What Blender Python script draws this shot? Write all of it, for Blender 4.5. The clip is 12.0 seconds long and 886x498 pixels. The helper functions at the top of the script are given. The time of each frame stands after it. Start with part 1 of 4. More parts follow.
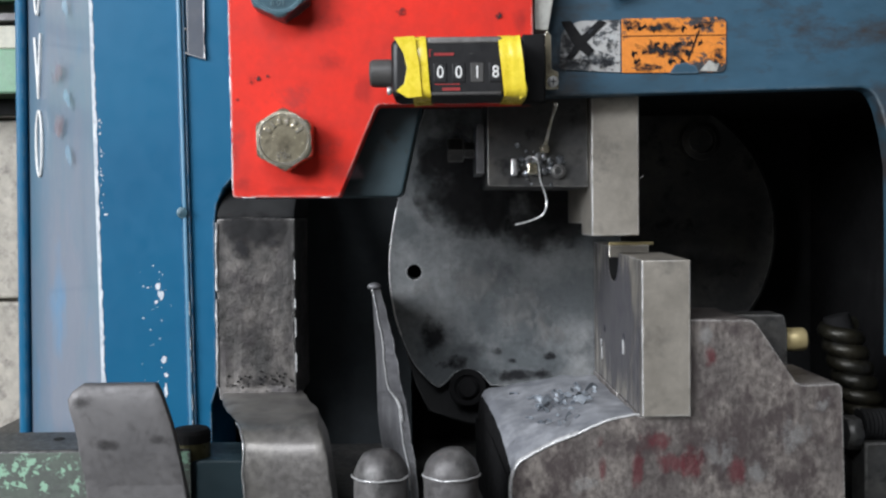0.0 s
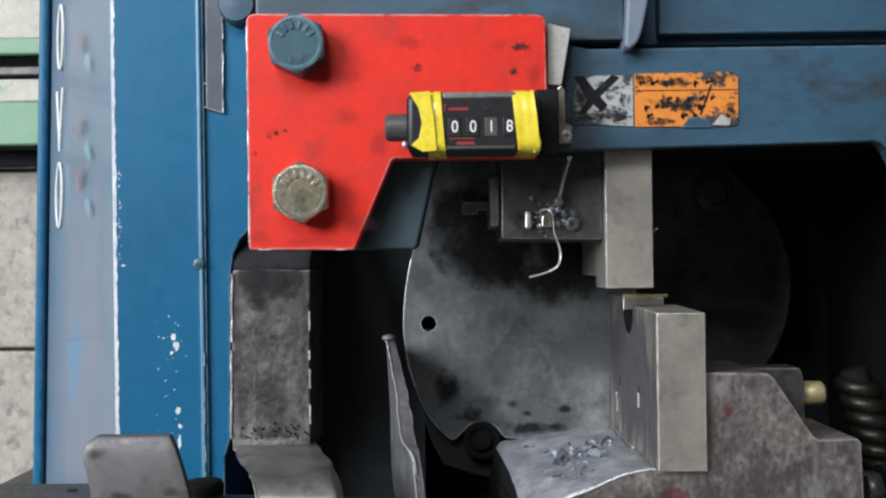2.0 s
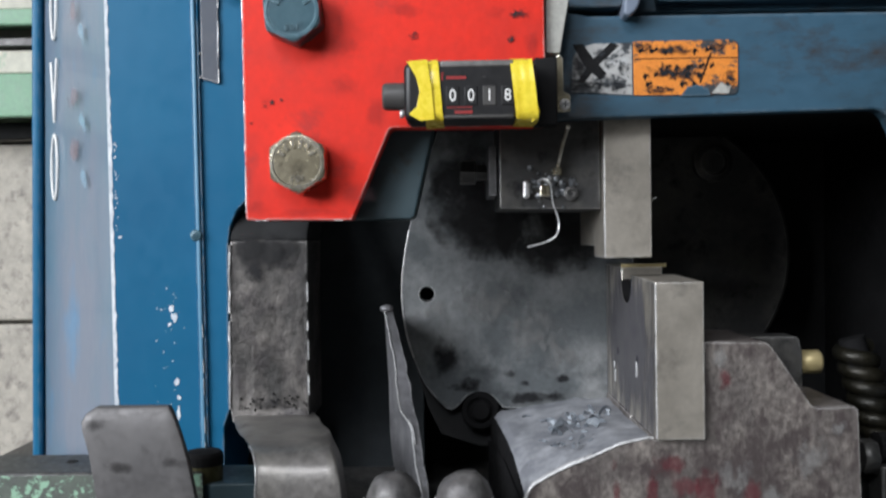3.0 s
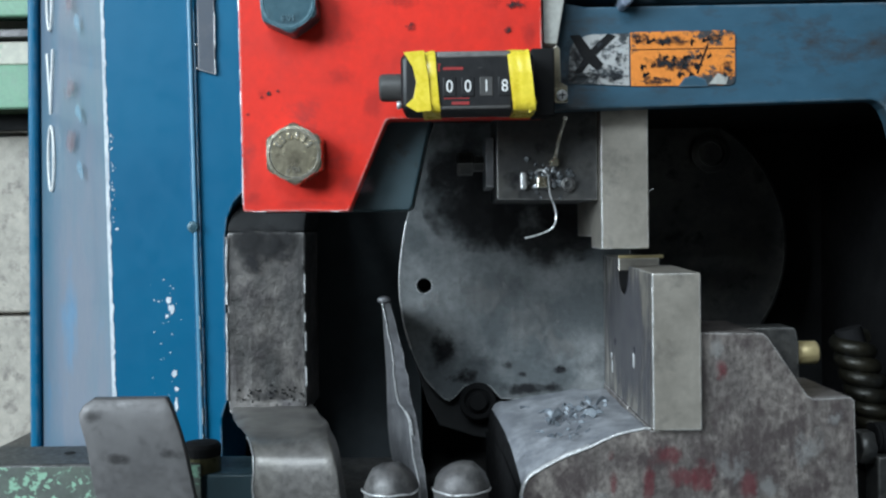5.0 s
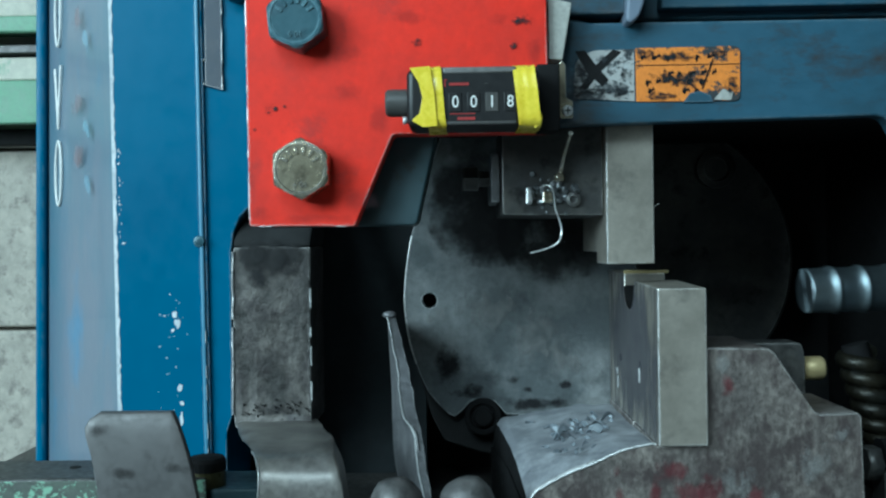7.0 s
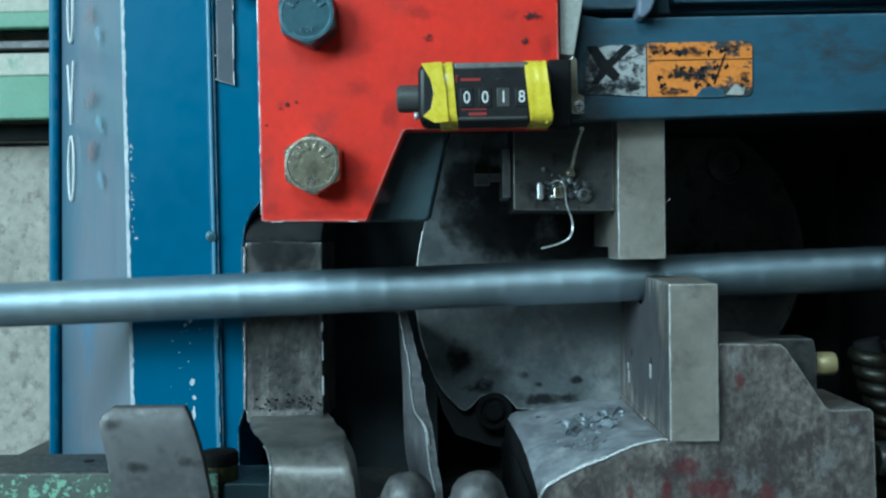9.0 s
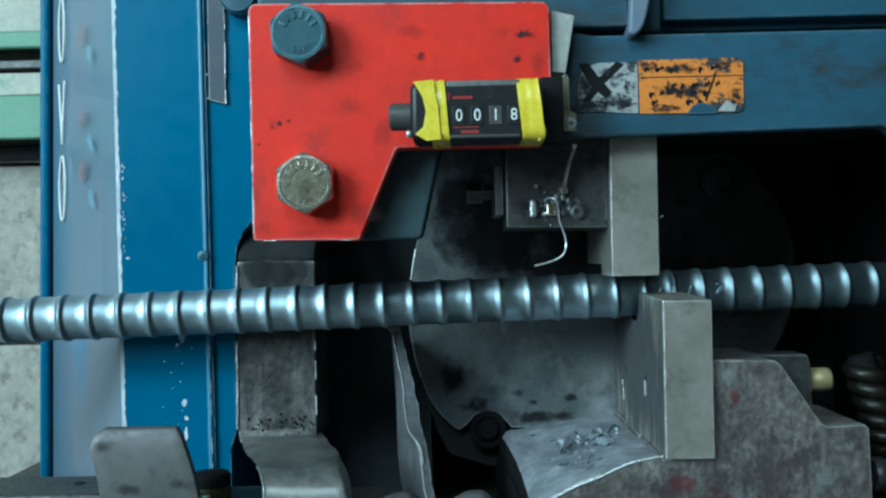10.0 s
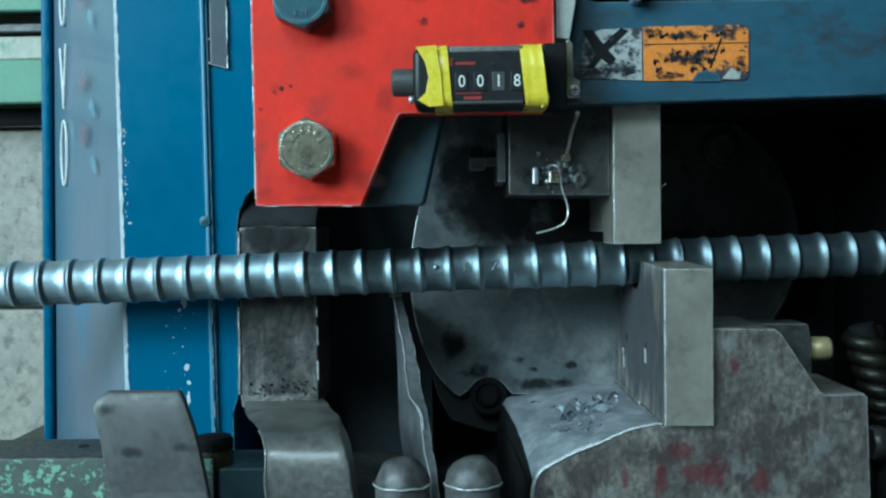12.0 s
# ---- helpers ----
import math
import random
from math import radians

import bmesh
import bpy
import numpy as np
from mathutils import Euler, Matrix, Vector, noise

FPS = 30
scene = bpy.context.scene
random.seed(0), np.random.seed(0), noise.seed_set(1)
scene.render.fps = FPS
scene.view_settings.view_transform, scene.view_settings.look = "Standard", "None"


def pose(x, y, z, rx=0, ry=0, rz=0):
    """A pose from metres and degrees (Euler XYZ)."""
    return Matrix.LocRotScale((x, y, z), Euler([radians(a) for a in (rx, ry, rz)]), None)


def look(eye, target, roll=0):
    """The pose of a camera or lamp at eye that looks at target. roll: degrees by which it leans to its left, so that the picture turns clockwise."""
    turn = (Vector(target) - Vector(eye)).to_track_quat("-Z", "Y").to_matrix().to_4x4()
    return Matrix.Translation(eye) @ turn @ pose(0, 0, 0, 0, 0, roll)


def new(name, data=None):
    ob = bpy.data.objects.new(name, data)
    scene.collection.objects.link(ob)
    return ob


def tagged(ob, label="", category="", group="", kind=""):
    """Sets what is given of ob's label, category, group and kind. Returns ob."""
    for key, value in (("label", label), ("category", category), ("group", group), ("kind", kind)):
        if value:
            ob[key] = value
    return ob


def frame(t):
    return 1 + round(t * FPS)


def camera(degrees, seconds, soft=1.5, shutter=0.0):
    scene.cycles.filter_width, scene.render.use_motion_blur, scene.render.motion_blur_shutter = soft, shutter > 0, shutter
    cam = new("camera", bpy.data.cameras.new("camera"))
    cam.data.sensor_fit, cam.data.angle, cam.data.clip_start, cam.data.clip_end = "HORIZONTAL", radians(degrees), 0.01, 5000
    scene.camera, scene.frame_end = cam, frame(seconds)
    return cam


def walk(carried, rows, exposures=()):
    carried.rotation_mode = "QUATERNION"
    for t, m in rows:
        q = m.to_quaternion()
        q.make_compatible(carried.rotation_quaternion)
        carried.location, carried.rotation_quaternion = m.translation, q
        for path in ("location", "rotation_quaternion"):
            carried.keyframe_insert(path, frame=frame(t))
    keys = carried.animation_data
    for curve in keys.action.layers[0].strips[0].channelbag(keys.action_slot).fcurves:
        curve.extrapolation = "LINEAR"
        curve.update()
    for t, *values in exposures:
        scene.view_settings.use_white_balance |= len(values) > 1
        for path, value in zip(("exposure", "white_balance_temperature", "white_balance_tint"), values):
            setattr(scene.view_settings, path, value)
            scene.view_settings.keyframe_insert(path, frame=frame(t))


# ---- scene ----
# ---- camera ----
cam = camera(50.4, 12.0, soft=2.3, shutter=0.65)
PATH = [
    (0.0, look((0.0000, -0.4000, 0.0000), (0.00001, -0.00026, -0.01399), -0.71)),
    (0.5, look((0.0000, -0.4003, 0.0002), (-0.00259, -0.00046, -0.00915), -0.61)),
    (1.0, look((0.0002, -0.4010, 0.0004), (-0.00372, -0.00103, -0.00220), -0.72)),
    (1.5, look((-0.0000, -0.4017, 0.0010), (-0.00477, -0.00180, 0.00628), -0.73)),
    (2.0, look((0.0002, -0.4016, 0.0013), (-0.00582, -0.00172, 0.00829), -0.59)),
    (2.5, look((0.0002, -0.4014, 0.0009), (-0.00486, -0.00143, 0.00563), -0.69)),
    (3.0, look((-0.0003, -0.4003, 0.0003), (-0.00520, -0.00036, -0.00443), -0.80)),
    (3.2, look((-0.0002, -0.3996, 0.0001), (-0.00580, 0.00027, -0.00950), -0.77)),
    (5.0, look((0.0000, -0.4003, 0.0002), (-0.00403, -0.00046, -0.00816), -0.86)),
    (5.5, look((-0.0008, -0.4006, -0.0000), (-0.00811, -0.00067, -0.00456), -0.85)),
    (6.0, look((-0.0010, -0.4003, 0.0005), (-0.01080, -0.00043, -0.00174), -1.01)),
    (6.5, look((-0.0005, -0.4001, 0.0005), (-0.00751, -0.00020, -0.00556), -0.79)),
    (6.7, look((-0.0002, -0.4008, -0.0000), (-0.00596, -0.00089, -0.00189), -0.81)),
    (8.3, look((-0.0008, -0.4012, 0.0004), (-0.01048, -0.00131, -0.00181), -0.50)),
    (8.5, look((-0.0008, -0.4012, 0.0004), (-0.01068, -0.00131, -0.00261), -0.5)),
    (9.0, look((-0.0007, -0.4017, 0.0005), (-0.01112, -0.00183, -0.00375), -0.76)),
    (9.5, look((-0.0007, -0.4013, 0.0009), (-0.01019, -0.00141, -0.00265), -0.98)),
    (10.0, look((-0.0008, -0.4004, 0.0009), (-0.00810, -0.00046, 0.00385), -1.12)),
    (10.5, look((-0.0005, -0.4004, 0.0006), (-0.00660, -0.00043, 0.00287), -1.04)),
    (11.0, look((-0.0006, -0.4001, 0.0008), (-0.00681, -0.00013, -0.00216), -0.88)),
    (11.5, look((-0.0005, -0.4005, 0.0002), (-0.00886, -0.00067, -0.00802), -0.66)),
    (12.0, look((-0.0006, -0.4005, 0.0003), (-0.00907, -0.00069, -0.01027), -0.75)),
]
walk(cam, PATH, exposures=[(0.0, 0.0, 6420, 12.5), (3.0, -0.03, 6420, 12.5), (5.0, -0.06, 5840, 3), (5.5, -0.09, 5720, 1), (6.0, -0.13, 5640, -3), (6.7, -0.22, 5320, -12), (8.3, -0.33, 5050, -17), (12.0, -0.36, 5000, -19)])

# ---- light: a workshop with daylight from windows in the side wall and the front wall ----
world = bpy.data.worlds.new("sky")
scene.world = world
world.use_nodes = True
wn = world.node_tree
sky = wn.nodes.new("ShaderNodeTexSky")
sky.sky_type = "NISHITA"
sky.sun_disc = False
sky.sun_elevation = radians(40)
sky.sun_rotation = radians(250)
wn.links.new(sky.outputs[0], wn.nodes["Background"].inputs[0])
wn.nodes["Background"].inputs[1].default_value = 0.08


def window_light(name, loc, target, sx, sy, watts, color):
    la = bpy.data.lights.new(name, "AREA")
    la.shape, la.size, la.size_y, la.energy, la.color = "RECTANGLE", sx, sy, watts, color
    ob = new(name, la)
    ob.matrix_world = look(loc, target)
    return ob


window_light("window_daylight", (-2.44, -2.25, 1.15), (0, -0.4, 0.2), 1.8, 1.7, 178, (0.93, 0.97, 1.0))
window_light("window_daylight", (-0.9, -3.14, 2.35), (-0.3, 0, 0.0), 1.5, 1.1, 72, (0.93, 0.97, 1.0))

# ---- materials ----


def nodes_of(name):
    m = bpy.data.materials.new(name)
    m.use_nodes = True
    t = m.node_tree
    return m, t, t.nodes["Principled BSDF"]


def mix_rgb(t, fac, a, b, mode="MIX"):
    n = t.nodes.new("ShaderNodeMix")
    n.data_type, n.blend_type = "RGBA", mode
    for sock, v in ((n.inputs[0], fac), (n.inputs[6], a), (n.inputs[7], b)):
        if isinstance(v, (tuple, list)):
            sock.default_value = (*v, 1) if len(v) == 3 else v
        elif isinstance(v, (int, float)):
            sock.default_value = v
        else:
            t.links.new(v, sock)
    return n.outputs[2]


def ramp(t, src, a, b, lo=0.0, hi=1.0):
    n = t.nodes.new("ShaderNodeMapRange")
    n.inputs[1].default_value, n.inputs[2].default_value = a, b
    n.inputs[3].default_value, n.inputs[4].default_value = lo, hi
    t.links.new(src, n.inputs[0])
    return n.outputs[0]


def noise_node(t, scale, detail=4.0, rough=0.6, stretch=(1, 1, 1), offset=0.0):
    co = t.nodes.new("ShaderNodeTexCoord")
    mp = t.nodes.new("ShaderNodeMapping")
    mp.inputs["Scale"].default_value = stretch
    mp.inputs["Location"].default_value = (offset, offset * 0.7, offset * 1.3)
    t.links.new(co.outputs["Object"], mp.inputs[0])
    n = t.nodes.new("ShaderNodeTexNoise")
    n.inputs["Scale"].default_value, n.inputs["Detail"].default_value, n.inputs["Roughness"].default_value = scale, detail, rough
    t.links.new(mp.outputs[0], n.inputs["Vector"])
    return n.outputs[0]


def surface(name, base, second, rough=0.5, metal=0.0, blotch=25.0, grain=220.0, spread=(0.42, 0.66), bump=0.15,
            dark=None, dark_range=(0.62, 0.75), dark_scale=70.0, stretch=(1, 1, 1), wear=None, wear_amount=0.5, depth=0.0006, rough_var=0.15, coat=0.0, speck=None, wear_width=0.0012, grit=0.4, gloss=0.5):
    """A worn surface: two tones in large blotches, fine grain, dark stains, bright wear at sharp edges."""
    m, t, p = nodes_of(name)
    big = noise_node(t, blotch, 5, 0.62, stretch)
    fine = noise_node(t, grain, 3, 0.7, stretch, 3.1)
    col = mix_rgb(t, ramp(t, big, *spread), base, second)
    col = mix_rgb(t, grit, col, mix_rgb(t, ramp(t, fine, 0.3, 0.7), (0.55, 0.55, 0.55), (1.3, 1.3, 1.3)), "MULTIPLY")
    rough_out = ramp(t, fine, 0.3, 0.7, max(0.05, rough - rough_var), min(1, rough + rough_var))
    if dark:
        st = noise_node(t, dark_scale, 5, 0.65, stretch, 7.7)
        col = mix_rgb(t, ramp(t, st, *dark_range), col, dark)
    if speck:
        sp = noise_node(t, speck[1], 2, 0.5, (1, 1, 1), 5.3)
        col = mix_rgb(t, ramp(t, sp, speck[2], speck[2] + 0.015), col, speck[0])
    if wear:
        ge = t.nodes.new("ShaderNodeNewGeometry")
        be = t.nodes.new("ShaderNodeBevel")
        be.samples = 4
        be.inputs["Radius"].default_value = wear_width
        dot = t.nodes.new("ShaderNodeVectorMath")
        dot.operation = "DOT_PRODUCT"
        t.links.new(be.outputs[0], dot.inputs[0])
        t.links.new(ge.outputs["Normal"], dot.inputs[1])
        mul = t.nodes.new("ShaderNodeMath")
        mul.operation = "MULTIPLY"
        t.links.new(ramp(t, dot.outputs["Value"], 0.995, 0.93), mul.inputs[0])
        t.links.new(ramp(t, noise_node(t, 130, 4, 0.7, (1, 1, 1), 1.7), 0.36, 0.6, 0.0, 1.0), mul.inputs[1])
        fac = ramp(t, mul.outputs[0], 0.08, 0.5, 0.0, wear_amount)
        col = mix_rgb(t, fac, col, wear)
    t.links.new(col, p.inputs["Base Color"])
    t.links.new(rough_out, p.inputs["Roughness"])
    p.inputs["Metallic"].default_value = metal
    p.inputs["Coat Weight"].default_value = coat
    p.inputs["Specular IOR Level"].default_value = gloss
    if bump:
        b = t.nodes.new("ShaderNodeBump")
        b.inputs["Strength"].default_value, b.inputs["Distance"].default_value = bump, depth
        hsum = t.nodes.new("ShaderNodeMath")
        hsum.operation = "ADD"
        t.links.new(fine, hsum.inputs[0])
        t.links.new(big, hsum.inputs[1])
        t.links.new(hsum.outputs[0], b.inputs["Height"])
        t.links.new(b.outputs[0], p.inputs["Normal"])
    return m


BARE = (0.62, 0.6, 0.57)
RED = surface("red_paint", rough_var=0.04, gloss=0.25, grit=0.16, base=(0.7, 0.024, 0.01), second=(0.54, 0.025, 0.015), rough=0.5, metal=0, blotch=30, grain=260, bump=0.12, dark=(0.2, 0.03, 0.03),
              dark_range=(0.58, 0.8), dark_scale=30, wear=BARE, wear_amount=0.8, speck=((0.05, 0.03, 0.03), 95, 0.77))
BLUE = surface("blue_paint", rough_var=0.06, gloss=0.2, grit=0.07, base=(0.009, 0.115, 0.225), second=(0.008, 0.098, 0.2), rough=0.38, metal=0, blotch=6, grain=120, bump=0.02, wear=BARE, wear_amount=0.35)
# pale tone paints the sheen that the slanting side shows at grazing angle
BLUE_SIDE = surface("blue_paint_with_sheen", rough_var=0.04, grit=0.1, base=(0.165, 0.198, 0.258), second=(0.11, 0.19, 0.255), rough=0.42, metal=0, blotch=16, grain=150, bump=0.03, dark=(0.1, 0.22, 0.36),
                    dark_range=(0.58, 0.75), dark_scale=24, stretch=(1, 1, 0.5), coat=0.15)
BEAM = surface("dirty_blue_paint", rough_var=0.04, grit=0.2, base=(0.03, 0.083, 0.13), second=(0.021, 0.048, 0.068), rough=0.5, metal=0, blotch=18, grain=200, bump=0.12, dark=(0.03, 0.027, 0.027),
               dark_range=(0.52, 0.68), dark_scale=42, stretch=(0.5, 1, 1), wear=(0.35, 0.38, 0.4), wear_amount=0.3)
TEAL = surface("grimy_teal_paint", grit=0.15, base=(0.036, 0.066, 0.079), second=(0.026, 0.047, 0.057), rough=0.5, metal=0, blotch=30, grain=200, bump=0.1, dark=(0.02, 0.02, 0.02))
# wear colour at full strength also paints the light the blade edges catch
STEEL = surface("ground_steel", rough_var=0.04, grit=0.12, base=(0.57, 0.525, 0.455), second=(0.43, 0.395, 0.34), rough=0.42, metal=0.75, blotch=40, grain=400, bump=0.03, dark=(0.23, 0.212, 0.19),
                dark_range=(0.53, 0.78), dark_scale=52, wear=(0.9, 0.88, 0.85), wear_amount=1.0)
ROUGH_STEEL = surface("mill_scale_steel", (0.05, 0.048, 0.046), (0.15, 0.138, 0.128), 0.5, 0.5, 48, 330, bump=0.5, depth=0.0009, grit=0.6, dark=(0.05, 0.045, 0.045),
                      dark_range=(0.5, 0.64), dark_scale=85, stretch=(1, 1, 0.85), wear=(0.7, 0.68, 0.66), wear_amount=0.5)
CAST = surface("oily_cast_iron", (0.075, 0.075, 0.075), (0.13, 0.125, 0.115), 0.45, 0.5, 42, 300, bump=0.3, dark=(0.02, 0.02, 0.022),
               dark_range=(0.55, 0.7), dark_scale=80, wear=(0.5, 0.49, 0.47), wear_amount=0.45)
DISC = surface("worn_grey_casting", (0.125, 0.138, 0.144), (0.29, 0.3, 0.303), 0.5, 0.4, 26, 300, bump=0.35, dark=(0.035, 0.04, 0.045),
               dark_range=(0.53, 0.78), dark_scale=40, wear=(0.75, 0.76, 0.76), wear_amount=0.8)
LEDGE = surface("dusty_cut_steel", (0.25, 0.26, 0.285), (0.45, 0.46, 0.49), 0.5, 0.25, 60, 420, bump=0.35, dark=(0.1, 0.1, 0.11), dark_scale=120,
                wear=(0.85, 0.85, 0.85), wear_amount=0.8)
HOLDER = surface("stained_block_steel", (0.16, 0.142, 0.133), (0.31, 0.277, 0.25), 0.5, 0.5, 40, 380, bump=0.45, grit=0.75, dark=(0.095, 0.078, 0.076),
                 dark_range=(0.47, 0.62), dark_scale=75, stretch=(1.15, 1, 0.8), wear=(0.7, 0.68, 0.66), wear_amount=0.6)


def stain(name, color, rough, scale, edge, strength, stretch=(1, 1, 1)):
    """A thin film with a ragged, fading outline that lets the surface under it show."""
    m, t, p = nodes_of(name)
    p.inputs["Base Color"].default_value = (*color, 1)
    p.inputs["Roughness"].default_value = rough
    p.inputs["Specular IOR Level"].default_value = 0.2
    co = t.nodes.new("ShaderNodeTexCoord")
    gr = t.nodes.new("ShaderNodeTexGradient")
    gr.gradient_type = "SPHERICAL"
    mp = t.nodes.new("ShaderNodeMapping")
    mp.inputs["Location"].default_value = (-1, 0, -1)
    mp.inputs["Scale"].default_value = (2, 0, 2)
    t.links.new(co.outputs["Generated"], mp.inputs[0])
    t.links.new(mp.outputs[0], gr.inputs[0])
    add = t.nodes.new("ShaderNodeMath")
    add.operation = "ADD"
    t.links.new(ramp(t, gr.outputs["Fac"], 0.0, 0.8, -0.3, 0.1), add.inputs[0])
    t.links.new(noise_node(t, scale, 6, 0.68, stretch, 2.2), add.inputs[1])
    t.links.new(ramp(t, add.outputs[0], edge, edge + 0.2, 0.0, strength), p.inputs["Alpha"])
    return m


RED_STAIN = stain("red_marker_smear", (0.15, 0.024, 0.034), 0.5, 150, 0.42, 0.38, (1, 1, 0.6))
# real grease marks, and shade painted as dark patches
GREASE_SHADE = stain("dark_grease_and_shade", (0.018, 0.018, 0.02), 0.45, 70, 0.42, 0.8)
# black film that paints shade on the cheek and the casting
SHADE_FILM = stain("black_shade", (0.02, 0.02, 0.021), 0.5, 40, 0.24, 0.72)
SMUDGE = stain("light_smudge", (0.03, 0.028, 0.028), 0.5, 60, 0.4, 0.55)
# pale and brown films that paint reflections on the side panel
PALE_REFLECTION = stain("pale_reflection_film", (0.24, 0.42, 0.55), 0.25, 110, 0.38, 0.5)
BROWN_REFLECTION = stain("brown_reflection_film", (0.26, 0.17, 0.17), 0.5, 90, 0.36, 0.45)
GRIME = stain("faint_grime", (0.07, 0.03, 0.035), 0.6, 75, 0.43, 0.2)
# dust on the blade's side, with its dimness painted in
FILM = stain("dust_and_shade_film", (0.085, 0.085, 0.1), 0.5, 70, 0.12, 0.62, (1.6, 1, 0.35))
# scuffs on the holder, and the lit middle painted on the casting
SCUFF_LIGHT = stain("pale_scuff_and_light", (0.27, 0.268, 0.262), 0.5, 190, 0.44, 0.42, (1, 1, 0.7))
INK = stain("flaked_black_ink", (0.02, 0.022, 0.025), 0.5, 330, 0.47, 1.0, (1, 1, 1.3))

# near-blacks: black parts, and shade painted into recesses and cavity walls
BLACK = surface("near_black_and_shade", gloss=0.15, base=(0.018, 0.0185, 0.019), second=(0.028, 0.0285, 0.029), rough=0.75, blotch=30, grain=200, bump=0.2)
SHADE_BLACK = surface("deep_black_and_shade", (0.01, 0.01, 0.0105), (0.016, 0.016, 0.0165), 0.8, 0.0, 30, 200, bump=0.2, gloss=0.1)
PLASTIC = surface("black_plastic", (0.012, 0.012, 0.013), (0.016, 0.016, 0.017), 0.4, 0, 60, 400, bump=0.02, rough_var=0.04, gloss=0.35)
KNOB = surface("grey_plastic", (0.05, 0.048, 0.046), (0.065, 0.062, 0.06), 0.5, 0, 60, 500, bump=0.06)
GREY = surface("scuffed_grey", (0.15, 0.145, 0.14), (0.2, 0.19, 0.185), 0.5, 0.2, 80, 400, bump=0.1, dark=(0.05, 0.05, 0.05))
TAPE = surface("yellow_tape", grit=0.15, base=(0.8, 0.64, 0.05), second=(0.72, 0.54, 0.03), rough=0.3, metal=0, blotch=90, grain=300, bump=0.3, dark=(0.35, 0.27, 0.05), dark_range=(0.66, 0.8), dark_scale=120)
WHITE = surface("white_ink", (0.8, 0.8, 0.78), (0.74, 0.74, 0.72), 0.5, 0, 90, 400, bump=0)
PALE = surface("grey_cloth_tape", (0.34, 0.34, 0.31), (0.43, 0.43, 0.4), 0.6, 0, 70, 500, bump=0.15, dark=(0.2, 0.2, 0.19), dark_scale=120)
RED_INK = surface("red_ink", (0.3, 0.02, 0.02), (0.22, 0.02, 0.02), 0.5, 0, 90, 400, bump=0)
ZINC = surface("zinc_plated_steel", rough_var=0.04, grit=0.15, base=(0.58, 0.52, 0.38), second=(0.5, 0.445, 0.31), rough=0.24, metal=0.9, blotch=55, grain=500, bump=0.22, dark=(0.16, 0.14, 0.105), dark_range=(0.5, 0.72), dark_scale=90, wear=(0.85, 0.83, 0.78), wear_amount=0.8)
BLUE_BOLT = surface("blue_painted_bolt", rough_var=0.04, grit=0.15, base=(0.034, 0.088, 0.115), second=(0.045, 0.1, 0.125), rough=0.34, metal=0.2, blotch=90, grain=400, bump=0.15, dark=(0.02, 0.05, 0.07), dark_range=(0.5, 0.7), dark_scale=90, wear=(0.2, 0.32, 0.37), wear_amount=0.7)
# half metallic, so edge lines stay bright without a reflection
BRIGHT = surface("bright_steel", (0.72, 0.72, 0.72), (0.58, 0.58, 0.58), 0.35, 0.55, 120, 600, bump=0.1)
BRASS = surface("brass", grit=0.1, base=(0.56, 0.46, 0.24), second=(0.46, 0.37, 0.18), rough=0.5, metal=0.35, blotch=80, grain=400, bump=0.05)
# base darkened, as the spring sits deep in shade
COIL = surface("shaded_coil_steel", (0.013, 0.0125, 0.009), (0.024, 0.021, 0.013), 0.4, 0.5, 60, 400, bump=0.15, dark=(0.03, 0.03, 0.03))
CHIP = surface("bare_primer", (0.66, 0.7, 0.73), (0.45, 0.5, 0.55), 0.6, 0, 120, 500, bump=0.1)
GREEN_PEEL = surface("peeling_green_paint", (0.1, 0.12, 0.1), (0.08, 0.085, 0.08), 0.6, 0.1, 60, 400, bump=0.3, dark=(0.25, 0.42, 0.3), dark_range=(0.55, 0.585), dark_scale=240, depth=0.001)
GREEN = surface("green_beam_paint", (0.2, 0.36, 0.24), (0.26, 0.42, 0.3), 0.6, 0, 14, 120, bump=0.1, dark=(0.3, 0.36, 0.3), dark_scale=20)
CONCRETE = surface("concrete", (0.47, 0.435, 0.375), (0.37, 0.345, 0.3), 0.9, 0, 16, 110, bump=0.5, dark=(0.22, 0.2, 0.18), dark_range=(0.52, 0.7), dark_scale=80, depth=0.003)
# dark tones for the unseen shell, chosen to cut bounced light
PLASTER = surface("dark_shop_plaster", (0.13, 0.13, 0.127), (0.1, 0.1, 0.097), 0.9, 0, 2, 30, bump=0.2, dark=(0.1, 0.1, 0.09), dark_scale=4)
FLOORM = surface("shop_floor_concrete", (0.16, 0.156, 0.145), (0.12, 0.116, 0.11), 0.8, 0, 3, 40, bump=0.3, dark=(0.1, 0.1, 0.1), dark_scale=6)
WOOD = surface("grey_brown_timber", (0.22, 0.18, 0.15), (0.3, 0.27, 0.24), 0.8, 0, 20, 150, bump=0.2)
REBAR = surface("rebar_steel", grit=0.15, base=(0.295, 0.36, 0.4), second=(0.36, 0.42, 0.455), rough=0.35, metal=0.95, blotch=30, grain=300, bump=0.06, dark=(0.12, 0.125, 0.13), dark_range=(0.6, 0.8), dark_scale=60, rough_var=0.03)


def rolled(m):
    """Hot-rolled skin: the gloss spreads round the bar."""
    t = m.node_tree
    tan = t.nodes.new("ShaderNodeTangent")
    tan.direction_type, tan.axis = "RADIAL", "X"
    p = next(n for n in t.nodes if n.type == "BSDF_PRINCIPLED")
    p.inputs["Anisotropic"].default_value = 0.85
    t.links.new(tan.outputs[0], p.inputs["Tangent"])


rolled(REBAR)


